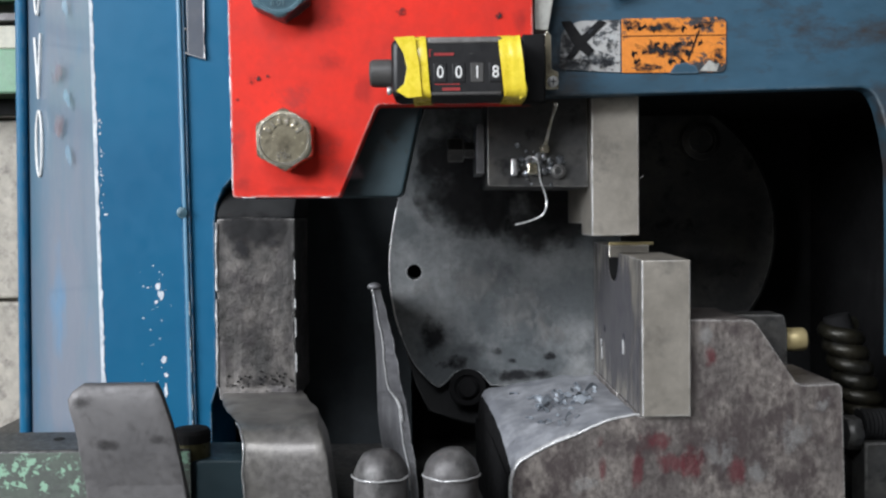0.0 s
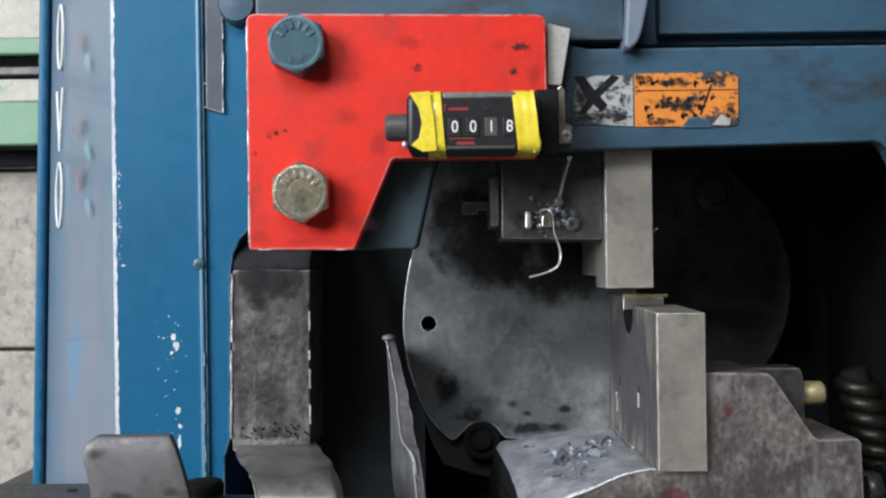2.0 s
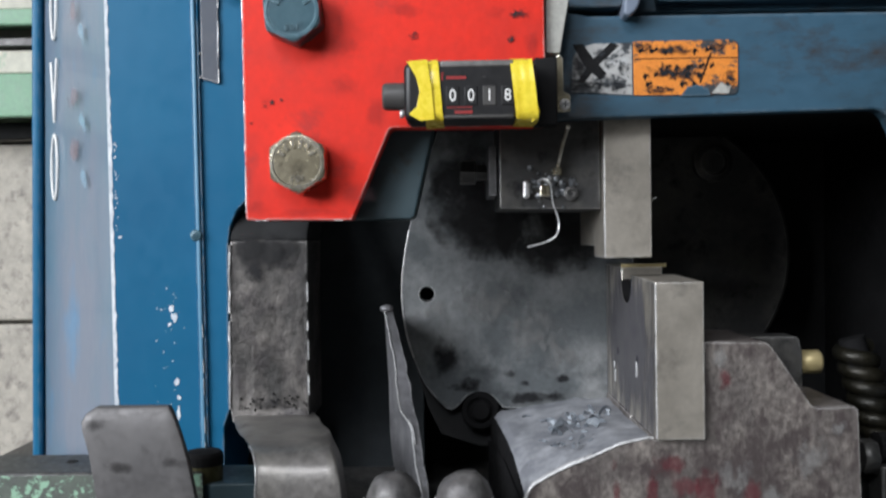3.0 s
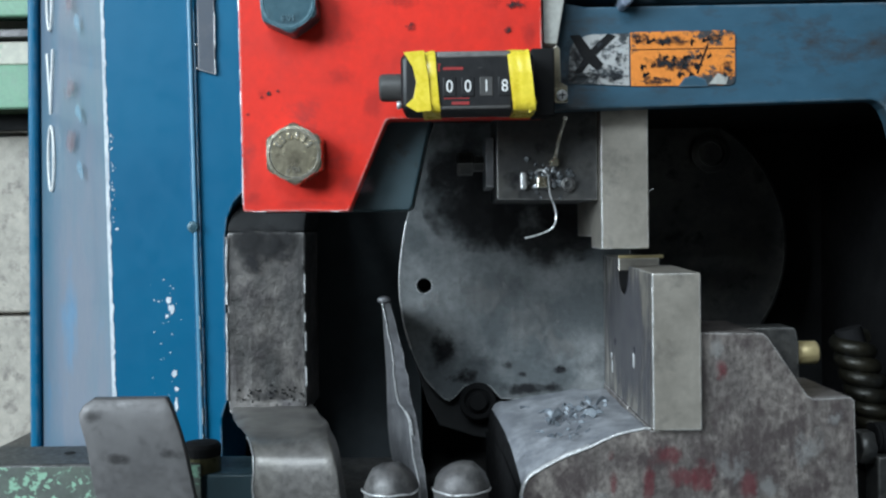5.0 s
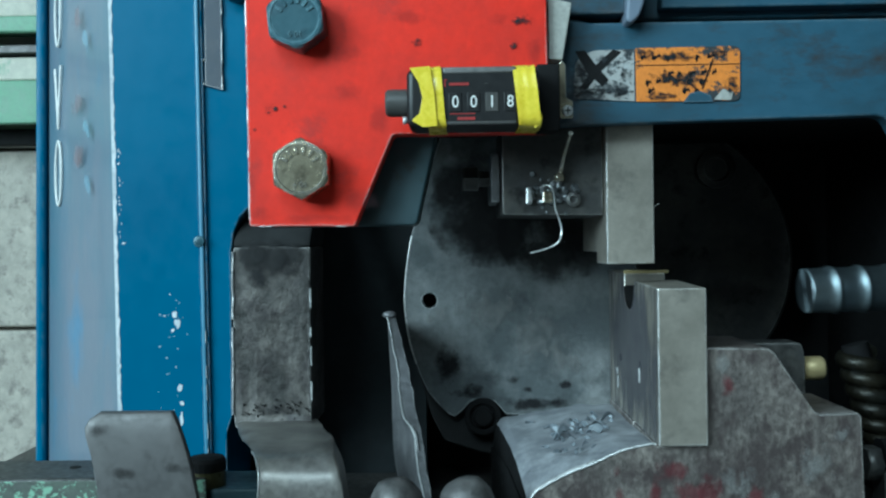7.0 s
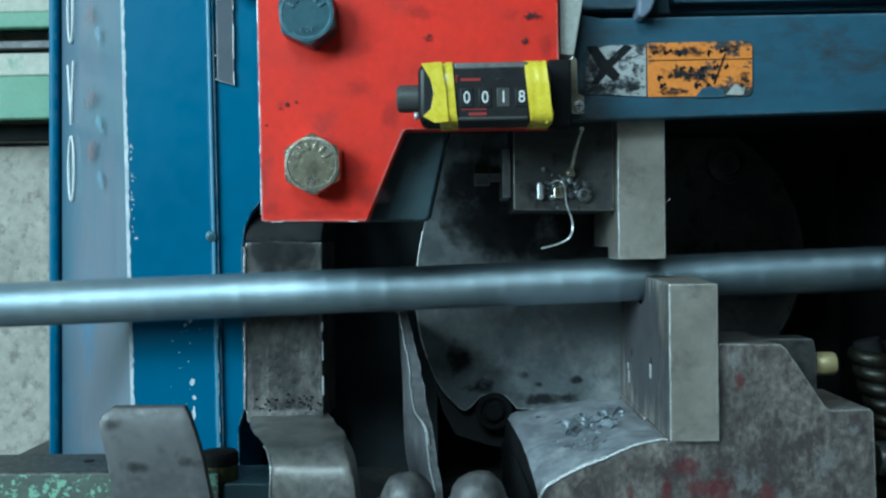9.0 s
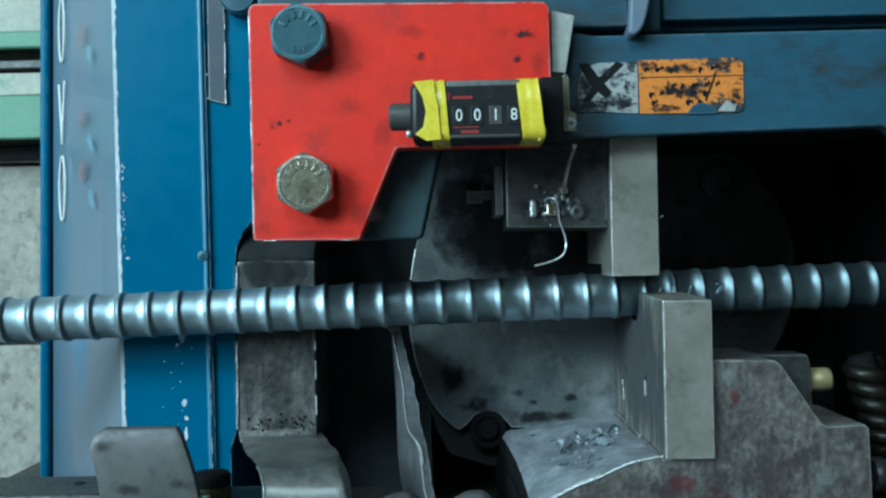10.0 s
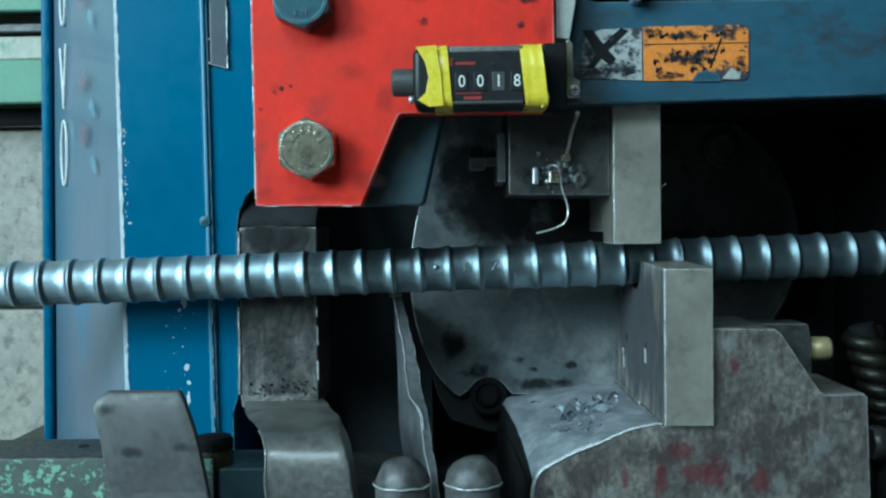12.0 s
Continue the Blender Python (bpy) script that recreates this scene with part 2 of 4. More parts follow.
def sticker_material(name, base, hole, scale, edge):
    m, t, p = nodes_of(name)
    a = noise_node(t, scale, 10, 0.82, (0.8, 1, 1.2), 4.2)
    b = noise_node(t, 420, 3, 0.7, (1, 1, 1), 1.2)
    col = mix_rgb(t, ramp(t, b, 0.25, 0.7), (base[0] * 0.8, base[1] * 0.75, base[2] * 0.7), base)
    col = mix_rgb(t, ramp(t, a, edge, edge + 0.03), col, hole)
    t.links.new(col, p.inputs["Base Color"])
    p.inputs["Roughness"].default_value = 0.5
    return m


ORANGE = sticker_material("worn_orange_label", (0.75, 0.25, 0.035), (0.035, 0.04, 0.045), 58, 0.515)
SILVER = sticker_material("worn_silver_label", (0.42, 0.43, 0.43), (0.03, 0.035, 0.04), 80, 0.52)

# lighter blue paints the highlight along the rubbed seam
SEAM_HIGHLIGHT = surface("rubbed_seam_highlight", rough_var=0.06, grit=0.2, base=(0.12, 0.27, 0.4), second=(0.08, 0.22, 0.34), rough=0.35, metal=0, blotch=30, grain=150, bump=0.03)
WEB = surface("dark_web", (0.03, 0.036, 0.04), (0.02, 0.024, 0.027), 0.7, 0.0, 40, 250, bump=0.3, gloss=0.25)
CREAM = surface("cream_board_paint", (0.56, 0.54, 0.46), (0.48, 0.47, 0.4), 0.7, 0, 12, 120, bump=0.15, dark=(0.28, 0.4, 0.29), dark_range=(0.6, 0.66), dark_scale=22)
SLATE = surface("slate_slot_paint", grit=0.3, base=(0.05, 0.06, 0.08), second=(0.08, 0.085, 0.1), rough=0.5, metal=0.1, blotch=40, grain=200, bump=0.15, dark=(0.03, 0.033, 0.04), wear=(0.5, 0.5, 0.5), wear_amount=0.7)
PLATE = surface("grey_bent_plate", grit=0.15, base=(0.115, 0.111, 0.112), second=(0.148, 0.143, 0.142), rough=0.55, metal=0.5, blotch=26, grain=300, bump=0.12, dark=(0.09, 0.085, 0.085), dark_range=(0.6, 0.75), dark_scale=42,
                wear=(0.5, 0.5, 0.5), wear_amount=0.2)
DOME = surface("dark_bolt_steel", (0.115, 0.11, 0.11), (0.17, 0.165, 0.16), 0.5, 0.4, 60, 300, bump=0.2, dark=(0.04, 0.04, 0.04), dark_range=(0.5, 0.7), dark_scale=80)
FLAKE = surface("grey_steel_flakes", (0.16, 0.18, 0.205), (0.3, 0.33, 0.36), 0.5, 0.35, 150, 600, bump=0.1)
FOOT = surface("rubbed_foot_steel", (0.2, 0.19, 0.18), (0.3, 0.285, 0.26), 0.42, 0.6, 40, 300, bump=0.12, dark=(0.06, 0.055, 0.055), dark_range=(0.55, 0.75), dark_scale=60, rough_var=0.08)
FIN = surface("flame_cut_steel", (0.18, 0.18, 0.19), (0.28, 0.28, 0.29), 0.5, 0.5, 60, 300, bump=0.3, dark=(0.06, 0.06, 0.065), dark_scale=90, wear=(0.7, 0.7, 0.7), wear_amount=0.6)
OLIVE = surface("oily_olive_steel", (0.07, 0.065, 0.025), (0.1, 0.09, 0.04), 0.4, 0.3, 60, 300, bump=0.1, dark=(0.02, 0.02, 0.015))
WELD = surface("weld_metal", (0.3, 0.32, 0.34), (0.45, 0.47, 0.5), 0.35, 0.8, 150, 600, bump=0.2)

# ---- mesh helpers, in millimetres ----
MM = 0.001


def finish(bm, smooth=False):
    bmesh.ops.recalc_face_normals(bm, faces=bm.faces)
    if smooth:
        for f in bm.faces:
            f.smooth = True
    return bm


def hang(ob, parent):
    """Parents ob, whose mesh is drawn in world coordinates."""
    ob.parent = parent
    if parent is not None and parent.type == "EMPTY":
        ob.matrix_parent_inverse = Matrix.Translation(-parent.location)


def part(name, bm, material, parent=None, label="", angle=18):
    """Links a bmesh as one mesh object, under a thing or a part."""
    me = bpy.data.meshes.new(name)
    bm.normal_update()
    for f in bm.faces:
        f.smooth = max(abs(c) for c in f.normal) < 0.9998
    for ed in bm.edges:
        if len(ed.link_faces) == 2:
            a, b = (f.calc_area() for f in ed.link_faces)
            turn = ed.calc_face_angle(3)
            if turn > radians(angle) or (turn > 0.05 and max(a, b) > 8 * min(a, b)):
                ed.smooth = False
    bm.to_mesh(me)
    bm.free()
    me.materials.append(material)
    ob = new(name, me)
    hang(ob, parent)
    if label:
        ob["label"] = label
    return ob


def thing(name, label, category, at=(0, 0, 0), group="", kind=""):
    ob = new(name)
    ob.location = [c * MM for c in at]
    bpy.context.view_layer.update()
    return tagged(ob, label, category, group, kind)


def bevelled(bm, width, segments=2, angle=30):
    if width:
        es = [ed for ed in bm.edges if len(ed.link_faces) == 2 and ed.calc_face_angle(0) > radians(angle)]
        bmesh.ops.bevel(bm, geom=es, offset=width * MM, segments=segments, affect="EDGES", profile=0.5, clamp_overlap=True)
    return bm


def box(x0, x1, y0, y1, z0, z1, bev=0.6, seg=2):
    bm = bmesh.new()
    bmesh.ops.create_cube(bm, size=1)
    for v in bm.verts:
        v.co = Vector(((x0 + x1) / 2 + v.co.x * (x1 - x0), (y0 + y1) / 2 + v.co.y * (y1 - y0), (z0 + z1) / 2 + v.co.z * (z1 - z0))) * MM
    return bevelled(bm, bev, seg)


def slab(outline, y0, y1, bev=0.6, seg=2, holes=()):
    """A plate: an outline in x and z, from y0 to y1; holes are (x, z, radius)."""
    bm = bmesh.new()
    loops = [[Vector((x, 0, z)) for x, z in outline]]
    for cx, cz, r in holes:
        loops.append([Vector((cx + r * math.cos(a), 0, cz + r * math.sin(a))) for a in [k * math.tau / 20 for k in range(20)]])
    flat = [v for lp in loops for v in lp]
    front = [bm.verts.new((v.x * MM, y0 * MM, v.z * MM)) for v in flat]
    back = [bm.verts.new((v.x * MM, y1 * MM, v.z * MM)) for v in flat]
    if holes:
        from mathutils.geometry import tessellate_polygon
        for a, b, c in tessellate_polygon([[Vector((v.x, v.z, 0)) for v in lp] for lp in loops]):
            bm.faces.new((front[a], front[b], front[c]))
            bm.faces.new((back[a], back[c], back[b]))
    else:
        bm.faces.new(front)
        bm.faces.new(back[::-1])
    k = 0
    for lp in loops:
        n = len(lp)
        for i in range(n):
            j = (i + 1) % n
            bm.faces.new((front[k + i], back[k + i], back[k + j], front[k + j]))
        k += n
    finish(bm)
    return bevelled(bm, bev, seg)


def rounded(outline, radii, n=6):
    """Rounds the corners of an outline in x and z."""
    out = []
    m = len(outline)
    for i, (p, r) in enumerate(zip(outline, radii)):
        p = Vector(p)
        if r == 0:
            out.append(tuple(p))
            continue
        a, b = (Vector(outline[i - 1]) - p), (Vector(outline[(i + 1) % m]) - p)
        r1 = min(r, a.length * 0.49, b.length * 0.49)
        a, b = p + a.normalized() * r1, p + b.normalized() * r1
        for k in range(n + 1):
            s = k / n
            out.append(tuple(a * (1 - s) ** 2 + p * 2 * s * (1 - s) + b * s * s))
    return out


def lathe(profile, seg=32, axis="z", at=(0, 0, 0)):
    """Turns (radius, height) pairs about an axis."""
    bm = bmesh.new()
    rings = []
    for r, h in profile:
        ring = []
        for k in range(seg):
            a = math.tau * k / seg
            c, s = r * math.cos(a), r * math.sin(a)
            p = {"z": (c, s, h), "x": (h, c, s), "y": (c, h, s)}[axis]
            ring.append(bm.verts.new([(q + o) * MM for q, o in zip(p, at)]))
        rings.append(ring)
    for a, b in zip(rings, rings[1:]):
        for k in range(seg):
            bm.faces.new((a[k], a[(k + 1) % seg], b[(k + 1) % seg], b[k]))
    bm.faces.new(rings[0])
    bm.faces.new(rings[-1])
    return finish(bm)


def ribbon(rows, thick, bev=0.8, cuts=4):
    """A bent strip: rows of (left x, right x, y, z) at its front, with its thickness towards the back."""
    bm = bmesh.new()
    grid = []
    for xl, xr, y, z in rows:
        f = [bm.verts.new((MM * (xl + (xr - xl) * k / cuts), MM * y, MM * z)) for k in range(cuts + 1)]
        b = [bm.verts.new((MM * (xl + (xr - xl) * k / cuts), MM * (y + thick), MM * z)) for k in range(cuts + 1)]
        grid.append(f + b[::-1])
    n = 2 * (cuts + 1)
    for a, b in zip(grid, grid[1:]):
        for k in range(n):
            bm.faces.new((a[k], a[(k + 1) % n], b[(k + 1) % n], b[k]))
    bm.faces.new(grid[0])
    bm.faces.new(grid[-1][::-1])
    finish(bm)
    return bevelled(bm, bev, 2, 50)


def tube(points, r, seg=8):
    """A round wire along points."""
    bm = bmesh.new()
    pts = [Vector(p) for p in points]
    rings = []
    up = Vector((0.3, 0.5, 0.8)).normalized()
    for i, p in enumerate(pts):
        d = (pts[min(i + 1, len(pts) - 1)] - pts[max(i - 1, 0)]).normalized()
        s = d.cross(up).normalized()
        u = s.cross(d)
        rings.append([bm.verts.new((p + s * r * math.cos(a) + u * r * math.sin(a)) * MM) for a in [k * math.tau / seg for k in range(seg)]])
    for a, b in zip(rings, rings[1:]):
        for k in range(seg):
            bm.faces.new((a[k], a[(k + 1) % seg], b[(k + 1) % seg], b[k]))
    bm.faces.new(rings[0])
    bm.faces.new(rings[-1])
    return finish(bm)


def spline(points, n=8):
    """A smooth run of points through the given ones."""
    p = [Vector(q) for q in points]
    p = [p[0] * 2 - p[1]] + p + [p[-1] * 2 - p[-2]]
    out = []
    for i in range(1, len(p) - 2):
        for k in range(n):
            s = k / n
            out.append(0.5 * ((2 * p[i]) + (p[i + 1] - p[i - 1]) * s + (2 * p[i - 1] - 5 * p[i] + 4 * p[i + 1] - p[i + 2]) * s * s
                              + (3 * p[i] - p[i - 1] - 3 * p[i + 1] + p[i + 2]) * s ** 3))
    out.append(p[-2])
    return out


def roughen(bm, amount, scale, seed=0.0, cuts=0):
    """Pushes the vertices about a little, for forged, flame-cut or cast faces."""
    if cuts:
        bmesh.ops.subdivide_edges(bm, edges=list(bm.edges), cuts=cuts, use_grid_fill=True)
    off = Vector((seed, seed * 1.7, -seed))
    for v in bm.verts:
        v.co += noise.noise_vector(v.co * scale + off) * amount * MM
    return bm


def patch(cx, cz, w, h, y, n=20):
    """A thin oval film on a face that looks to the front."""
    bm = bmesh.new()
    bm.faces.new([bm.verts.new(((cx + w * math.cos(a)) * MM, y * MM, (cz + h * math.sin(a)) * MM)) for a in [-k * math.tau / n for k in range(n)]])
    return bm


def join(*bms):
    out = bmesh.new()
    for b in bms:
        me = bpy.data.meshes.new("tmp")
        b.to_mesh(me)
        b.free()
        out.from_mesh(me)
        bpy.data.meshes.remove(me)
    return out


def worn_glint_line(parent, points, r, seed, label="bright rubbed edge with glint", keep=-0.12):
    """A bare-metal line along an edge, broken by noise; on blades it paints their glint."""
    run, k = [], 0
    for i, p in enumerate(points + [None]):
        on = p is not None and noise.noise(Vector((seed, i * 0.17, 0))) > keep
        if on:
            run.append(Vector(p) + noise.noise_vector(Vector((seed, i * 0.31, 2))) * r * 0.6)
        elif len(run) > 2:
            part("worn_edge", tube(run, r, 6), BRIGHT, parent, label, angle=60)
            run = []
        else:
            run = []


def line(a, b, n):
    return [tuple(a[k] + (b[k] - a[k]) * i / n for k in range(3)) for i in range(n + 1)]


def letters(text, size, material, parent, name, at, label="", depth=0.1, rx=90, ry=0, width=1.0, spacing=1.0):
    """Flat raised writing in the built-in font, turned into a mesh; at is in metres in the parent's space."""
    cu = bpy.data.curves.new(name, "FONT")
    cu.body, cu.size, cu.extrude, cu.align_x, cu.align_y = text, size * MM, depth * MM, "CENTER", "CENTER"
    cu.space_character = spacing
    tmp = bpy.data.objects.new("tmp", cu)
    scene.collection.objects.link(tmp)
    me = bpy.data.meshes.new_from_object(tmp)
    bpy.data.objects.remove(tmp)
    me.materials.clear()
    me.materials.append(material)
    ob = new(name, me)
    hang(ob, parent)
    ob.location = at
    ob.rotation_euler = (radians(rx), radians(ry), 0)
    ob.scale = (width, 1, 1)
    if label:
        ob["label"] = label
    return ob

# ---- the workshop around the machine ----
ROOM = dict(x0=-2500, x1=5200, y0=-3200, y1=620, z0=-1000, z1=3200)


def wall_piece(name, x0, x1, y0, y1, z0, z1, material=PLASTER):
    return part(name, box(x0, x1, y0, y1, z0, z1, 0), material)


# unseen floor, ceiling and walls, added to enclose the light
def build_room():
    x0, x1, y0, y1, z0, z1 = (ROOM[k] for k in ("x0", "x1", "y0", "y1", "z0", "z1"))
    tagged(wall_piece("floor", x0 - 200, x1 + 200, y0 - 200, y1 + 200, z0 - 100, z0, FLOORM), "grey oil-stained concrete workshop floor", "floor", kind="structure")
    tagged(wall_piece("ceiling", x0 - 200, x1 + 200, y0 - 200, y1 + 200, z1, z1 + 100), "plain grey workshop ceiling", "ceiling", kind="structure")
    tagged(wall_piece("wall_east", x1, x1 + 200, y0 - 200, y1 + 200, z0, z1), "plain grey workshop wall", "wall", kind="structure")
    # the window wall at the side
    wx, wy0, wy1, wz0, wz1 = x0, -3180, -1300, 250, 2050
    bm = join(box(wx - 200, wx, y0 - 200, wy0, z0, z1, 0), box(wx - 200, wx, wy1, y1 + 200, z0, z1, 0),
              box(wx - 200, wx, wy0, wy1, z0, wz0, 0), box(wx - 200, wx, wy0, wy1, wz1, z1, 0))
    tagged(part("wall_west", bm, PLASTER), "grey workshop wall with a large window opening", "wall", kind="structure")
    # the front wall with its window
    fx0, fx1, fz0, fz1 = -1700, -100, 1750, 2950
    bm = join(box(x0, fx0, y0 - 200, y0, z0, z1, 0), box(fx1, x1, y0 - 200, y0, z0, z1, 0),
              box(fx0, fx1, y0 - 200, y0, z0, fz0, 0), box(fx0, fx1, y0 - 200, y0, fz1, z1, 0))
    tagged(part("wall_south", bm, PLASTER), "grey workshop wall with a window opening", "wall", kind="structure")


def build_block_wall():
    """The bare concrete block wall behind the machine."""
    w = tagged(part("wall_north", box(ROOM["x0"], ROOM["x1"], 575, 820, ROOM["z0"], ROOM["z1"], 0), CONCRETE), "bare concrete block wall with thin joints", "wall", kind="structure")
    shapes = []
    for k in range(3):
        bm = roughen(box(-196, 196, 0, 30, -90.5, 90.5, 3), 1.2, 30, k * 5.0)
        shapes.append(part("block", bm, CONCRETE, w))
    n = 0
    for row in range(-5, 8):
        for col in range(3):
            if n < 3:
                ob = shapes[n]
            else:
                ob = new("block", shapes[n % 3].data)
                ob.parent = w
            ob.location = ((-860 + col * 398 + (row % 2) * 110) * MM, 0.556, (11.5 + row * 184.0) * MM)
            n += 1


def build_rails():
    """Painted steel rails, a flat, a timber and a painted board fixed before the block wall."""
    for z0, z1, y0, label in ((122, 164, 500, "horizontal green painted steel rail before the wall"),
                              (210, 226, 500, "narrow pale green painted steel rail before the wall")):
        th = thing("steel_rail", label, "rail", (-430, y0, z0), group="rails before the wall")
        part("web", box(-900, -260, y0, y0 + 8, z0, z1, 2), GREEN, th)
        part("flange", box(-900, -260, y0 + 8, 556, z1 - 8, z1, 1), GREEN, th)
    th = thing("painted_board", "cream painted board with green smears on the wall", "board", (-430, 510, 227))
    part("board", roughen(box(-900, -260, 510, 555, 227.5, 330, 2), 0.6, 30), CREAM, th)
    th = thing("flat_bar", "narrow grey steel flat bar before the wall", "bar", (-430, 518, 194))
    part("flat", box(-900, -260, 518, 555, 194, 202, 1), PLATE, th)
    th = thing("timber_batten", "weathered grey-brown timber batten before the wall", "timber", (-430, 520, 165))
    part("board", roughen(box(-900, -297, 524, 555, 168, 191, 2), 0.8, 40), CREAM, th, "pale end of the batten")
    part("board", roughen(box(-296.4, -240, 523, 555, 168, 191, 2), 0.8, 40), WOOD, th)
    # black plate stands in for the dark gap below the lower rail
    th = thing("recess_plate", "black plate painting the dark gap under a green rail", "plate", (-430, 535, 100))
    part("plate", box(-900, -260, 540, 555, 106, 122, 1), BLACK, th)


# ---- the machine ----


def build_bed():
    """The base on which all the machine's parts stand."""
    th = thing("machine_bed", "dark greasy cast-iron bed of the shearing machine", "machine base", (0, 100, -1000))
    part("bed", box(-330, 420, -70, 420, -1000, -150, 6), CAST, th)
    part("bed_rib", box(-109, -30, -5, 130, -152, -128, 2), CAST, th)


def build_cabinet():
    """The tall blue housing: front panel, slanting glossy side, folded rear edge."""
    th = thing("side_housing", "tall blue painted sheet-metal machine housing with chipped edges", "machine housing", (-210, 160, -150))
    part("front_panel", box(-180, -135.3, 92, 160, -150, 520, 0.7, 3), BLUE, th)
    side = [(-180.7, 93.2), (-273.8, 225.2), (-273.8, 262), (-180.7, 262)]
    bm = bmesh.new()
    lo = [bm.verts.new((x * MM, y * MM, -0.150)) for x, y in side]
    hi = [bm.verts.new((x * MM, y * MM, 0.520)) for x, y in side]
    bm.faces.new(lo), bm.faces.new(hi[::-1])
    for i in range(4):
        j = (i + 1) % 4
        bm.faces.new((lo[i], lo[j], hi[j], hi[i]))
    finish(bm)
    part("side_panel", bevelled(bm, 0.8), BLUE_SIDE, th, "slanting side panel, its sheen painted pale")
    part("rear_edge", box(-280.6, -274.2, 219.5, 262, -150, 520, 2.6, 4), BLUE, th)
    part("seam_strip", box(-135.1, -132.9, 89.4, 130, -150, 520, 0.9, 3), SEAM_HIGHLIGHT, th, "raised rubbed seam, its highlight painted pale")
    part("seam_strip", box(-132.7, -131.5, 90.8, 130, -150, 520, 0.6, 3), BLUE, th, "raised folded seam")
    worn_glint_line(th, line((-133.0, 89.5, -130), (-133.0, 89.5, -30), 60), 0.22, 7.0, keep=0.0)
    # a bare, chipped line along the front corner
    rng = random.Random(4)
    bm = bmesh.new()
    prev = None
    for i in range(260):
        z = -148 + i * 2.4
        w = max(0.02, 0.42 + 0.75 * noise.noise(Vector((0, 0, z * 0.09))) + 0.9 * noise.noise(Vector((4, 0, z * 0.35))) + rng.uniform(-0.3, 0.3))
        a = bm.verts.new((-180.9 * MM, 91.75 * MM, z * MM))
        b = bm.verts.new(((-179.4 + w * 0.95) * MM, 91.75 * MM, z * MM))
        c = bm.verts.new(((-181.2 - w * 0.2) * MM, 93.5 * MM, z * MM))
        if prev:
            bm.faces.new((prev[0], prev[1], b, a))
            bm.faces.new((prev[2], prev[0], a, c))
        prev = (a, b, c)
    part("worn_corner", bm, CHIP, th, "bare whitish line where the paint has worn off")
    # paint chips on the front panel
    bms = []
    spots = [(-145.8, -34.8, 1.4, 2.2), (-147.0, -43.2, 1.0, 1.4), (-144.6, -39.6, 1.7, 3.1), (-143.8, -73.2, 1.8, 2.6), (-143.0, -81.6, 1.4, 1.3), (-143.4, -90.0, 1.2, 4.1),
             (-151.8, -35.4, 1.1, 1.0), (-154.2, -34.8, 0.8, 0.7), (-175.2, 3.0, 1.9, 1.0), (-148.8, -24.0, 1.0, 0.6), (-154.8, -51.6, 0.7, 0.5), (-151.2, -57.6, 0.8, 0.6),
             (-145.2, -52.8, 0.7, 0.7), (-146.4, -62.4, 0.6, 0.8), (-151.2, -66.0, 0.6, 0.5), (-156.0, -75.6, 0.5, 0.5), (-144.0, -28.8, 0.6, 0.6)]
    for k in range(26):
        spots.append((-177.5 + abs(rng.gauss(0, 1.0)), rng.uniform(6, 54), rng.uniform(0.3, 0.7), rng.uniform(0.5, 1.4)))
    for k in range(14):
        spots.append((rng.uniform(-156, -140), rng.uniform(-96, -24), rng.uniform(0.2, 0.5), rng.uniform(0.2, 0.6)))
    spots = [(a - 3.8, b, c * 1.5, d * 1.4) if k < 6 else (a - (3.2 if a > -165 else 0.4), b, c, d) for k, (a, b, c, d) in enumerate(spots)]
    for cx, cz, rx, rz in spots:
        b = bmesh.new()
        pts = []
        for j in range(11):
            a = math.tau * j / 11
            q = rng.uniform(0.55, 1.2)
            pts.append(b.verts.new(((cx + rx * 0.62 * q * math.cos(a)) * MM, 91.8 * MM, (cz + rz * 0.62 * q * math.sin(a)) * MM)))
        b.faces.new(pts)
        bms.append(b)
    tagged(part("chipped_paint", join(*bms), CHIP, th, "pale spots where blue paint has chipped off"), kind="stuff")
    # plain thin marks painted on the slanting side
    dx, dy = -93.1, 132.0
    ln = math.hypot(dx, dy)
    nrm = Vector((-dy, dx, 0)).normalized()

    def on_side(s, z):
        return Vector((-180.7 + dx * s / ln, 93.2 + dy * s / ln, z)) + nrm * 0.3

    def mark(name, pts, closed):
        pts = [on_side(s, z) for s, z in pts]
        if closed:
            pts = pts + pts[:2]
        part(name, tube(pts, 0.95, 6), WHITE, th, "thin white painted mark")
    for zc in (49, 151):
        mark("painted_mark", [(130 + 8 * math.cos(a), zc + 20.5 * math.sin(a)) for a in [k * math.tau / 28 for k in range(28)]], True)
    mark("painted_mark", [(121, 117), (128, 90), (130, 78), (132, 90), (139, 117)], False)
    # blotches painted in for reflections on the slanting side
    reflections = []
    for zc in (122, 72, 22 + 18):
        reflections += [(58, zc, 11, 8, PALE_REFLECTION, "paint_drip", "pale reflection painted on the side"), (52, zc - 5, 6, 8, PALE_REFLECTION, "paint_drip", "pale reflection painted on the side"),
                  (76, zc + 15, 19, 11, BROWN_REFLECTION, "blush_mark", "faint brownish reflection painted on the side")]
    for s0, z0, ws, hz, mat, name, label in reflections:
        bm = bmesh.new()
        bm.faces.new([bm.verts.new(on_side(s0 + ws * math.cos(a), z0 + hz * math.sin(a)) * MM) for a in [k * math.tau / 18 for k in range(18)]])
        part(name, bm, mat, th, label)
    for mz in (98.5, 86):
        part("seam_speck", lathe([(0.7, 91.5), (0.6, 90.8), (0.2, 90.6)], 8, "y", (-130.9, 0, mz)), BRIGHT, th)
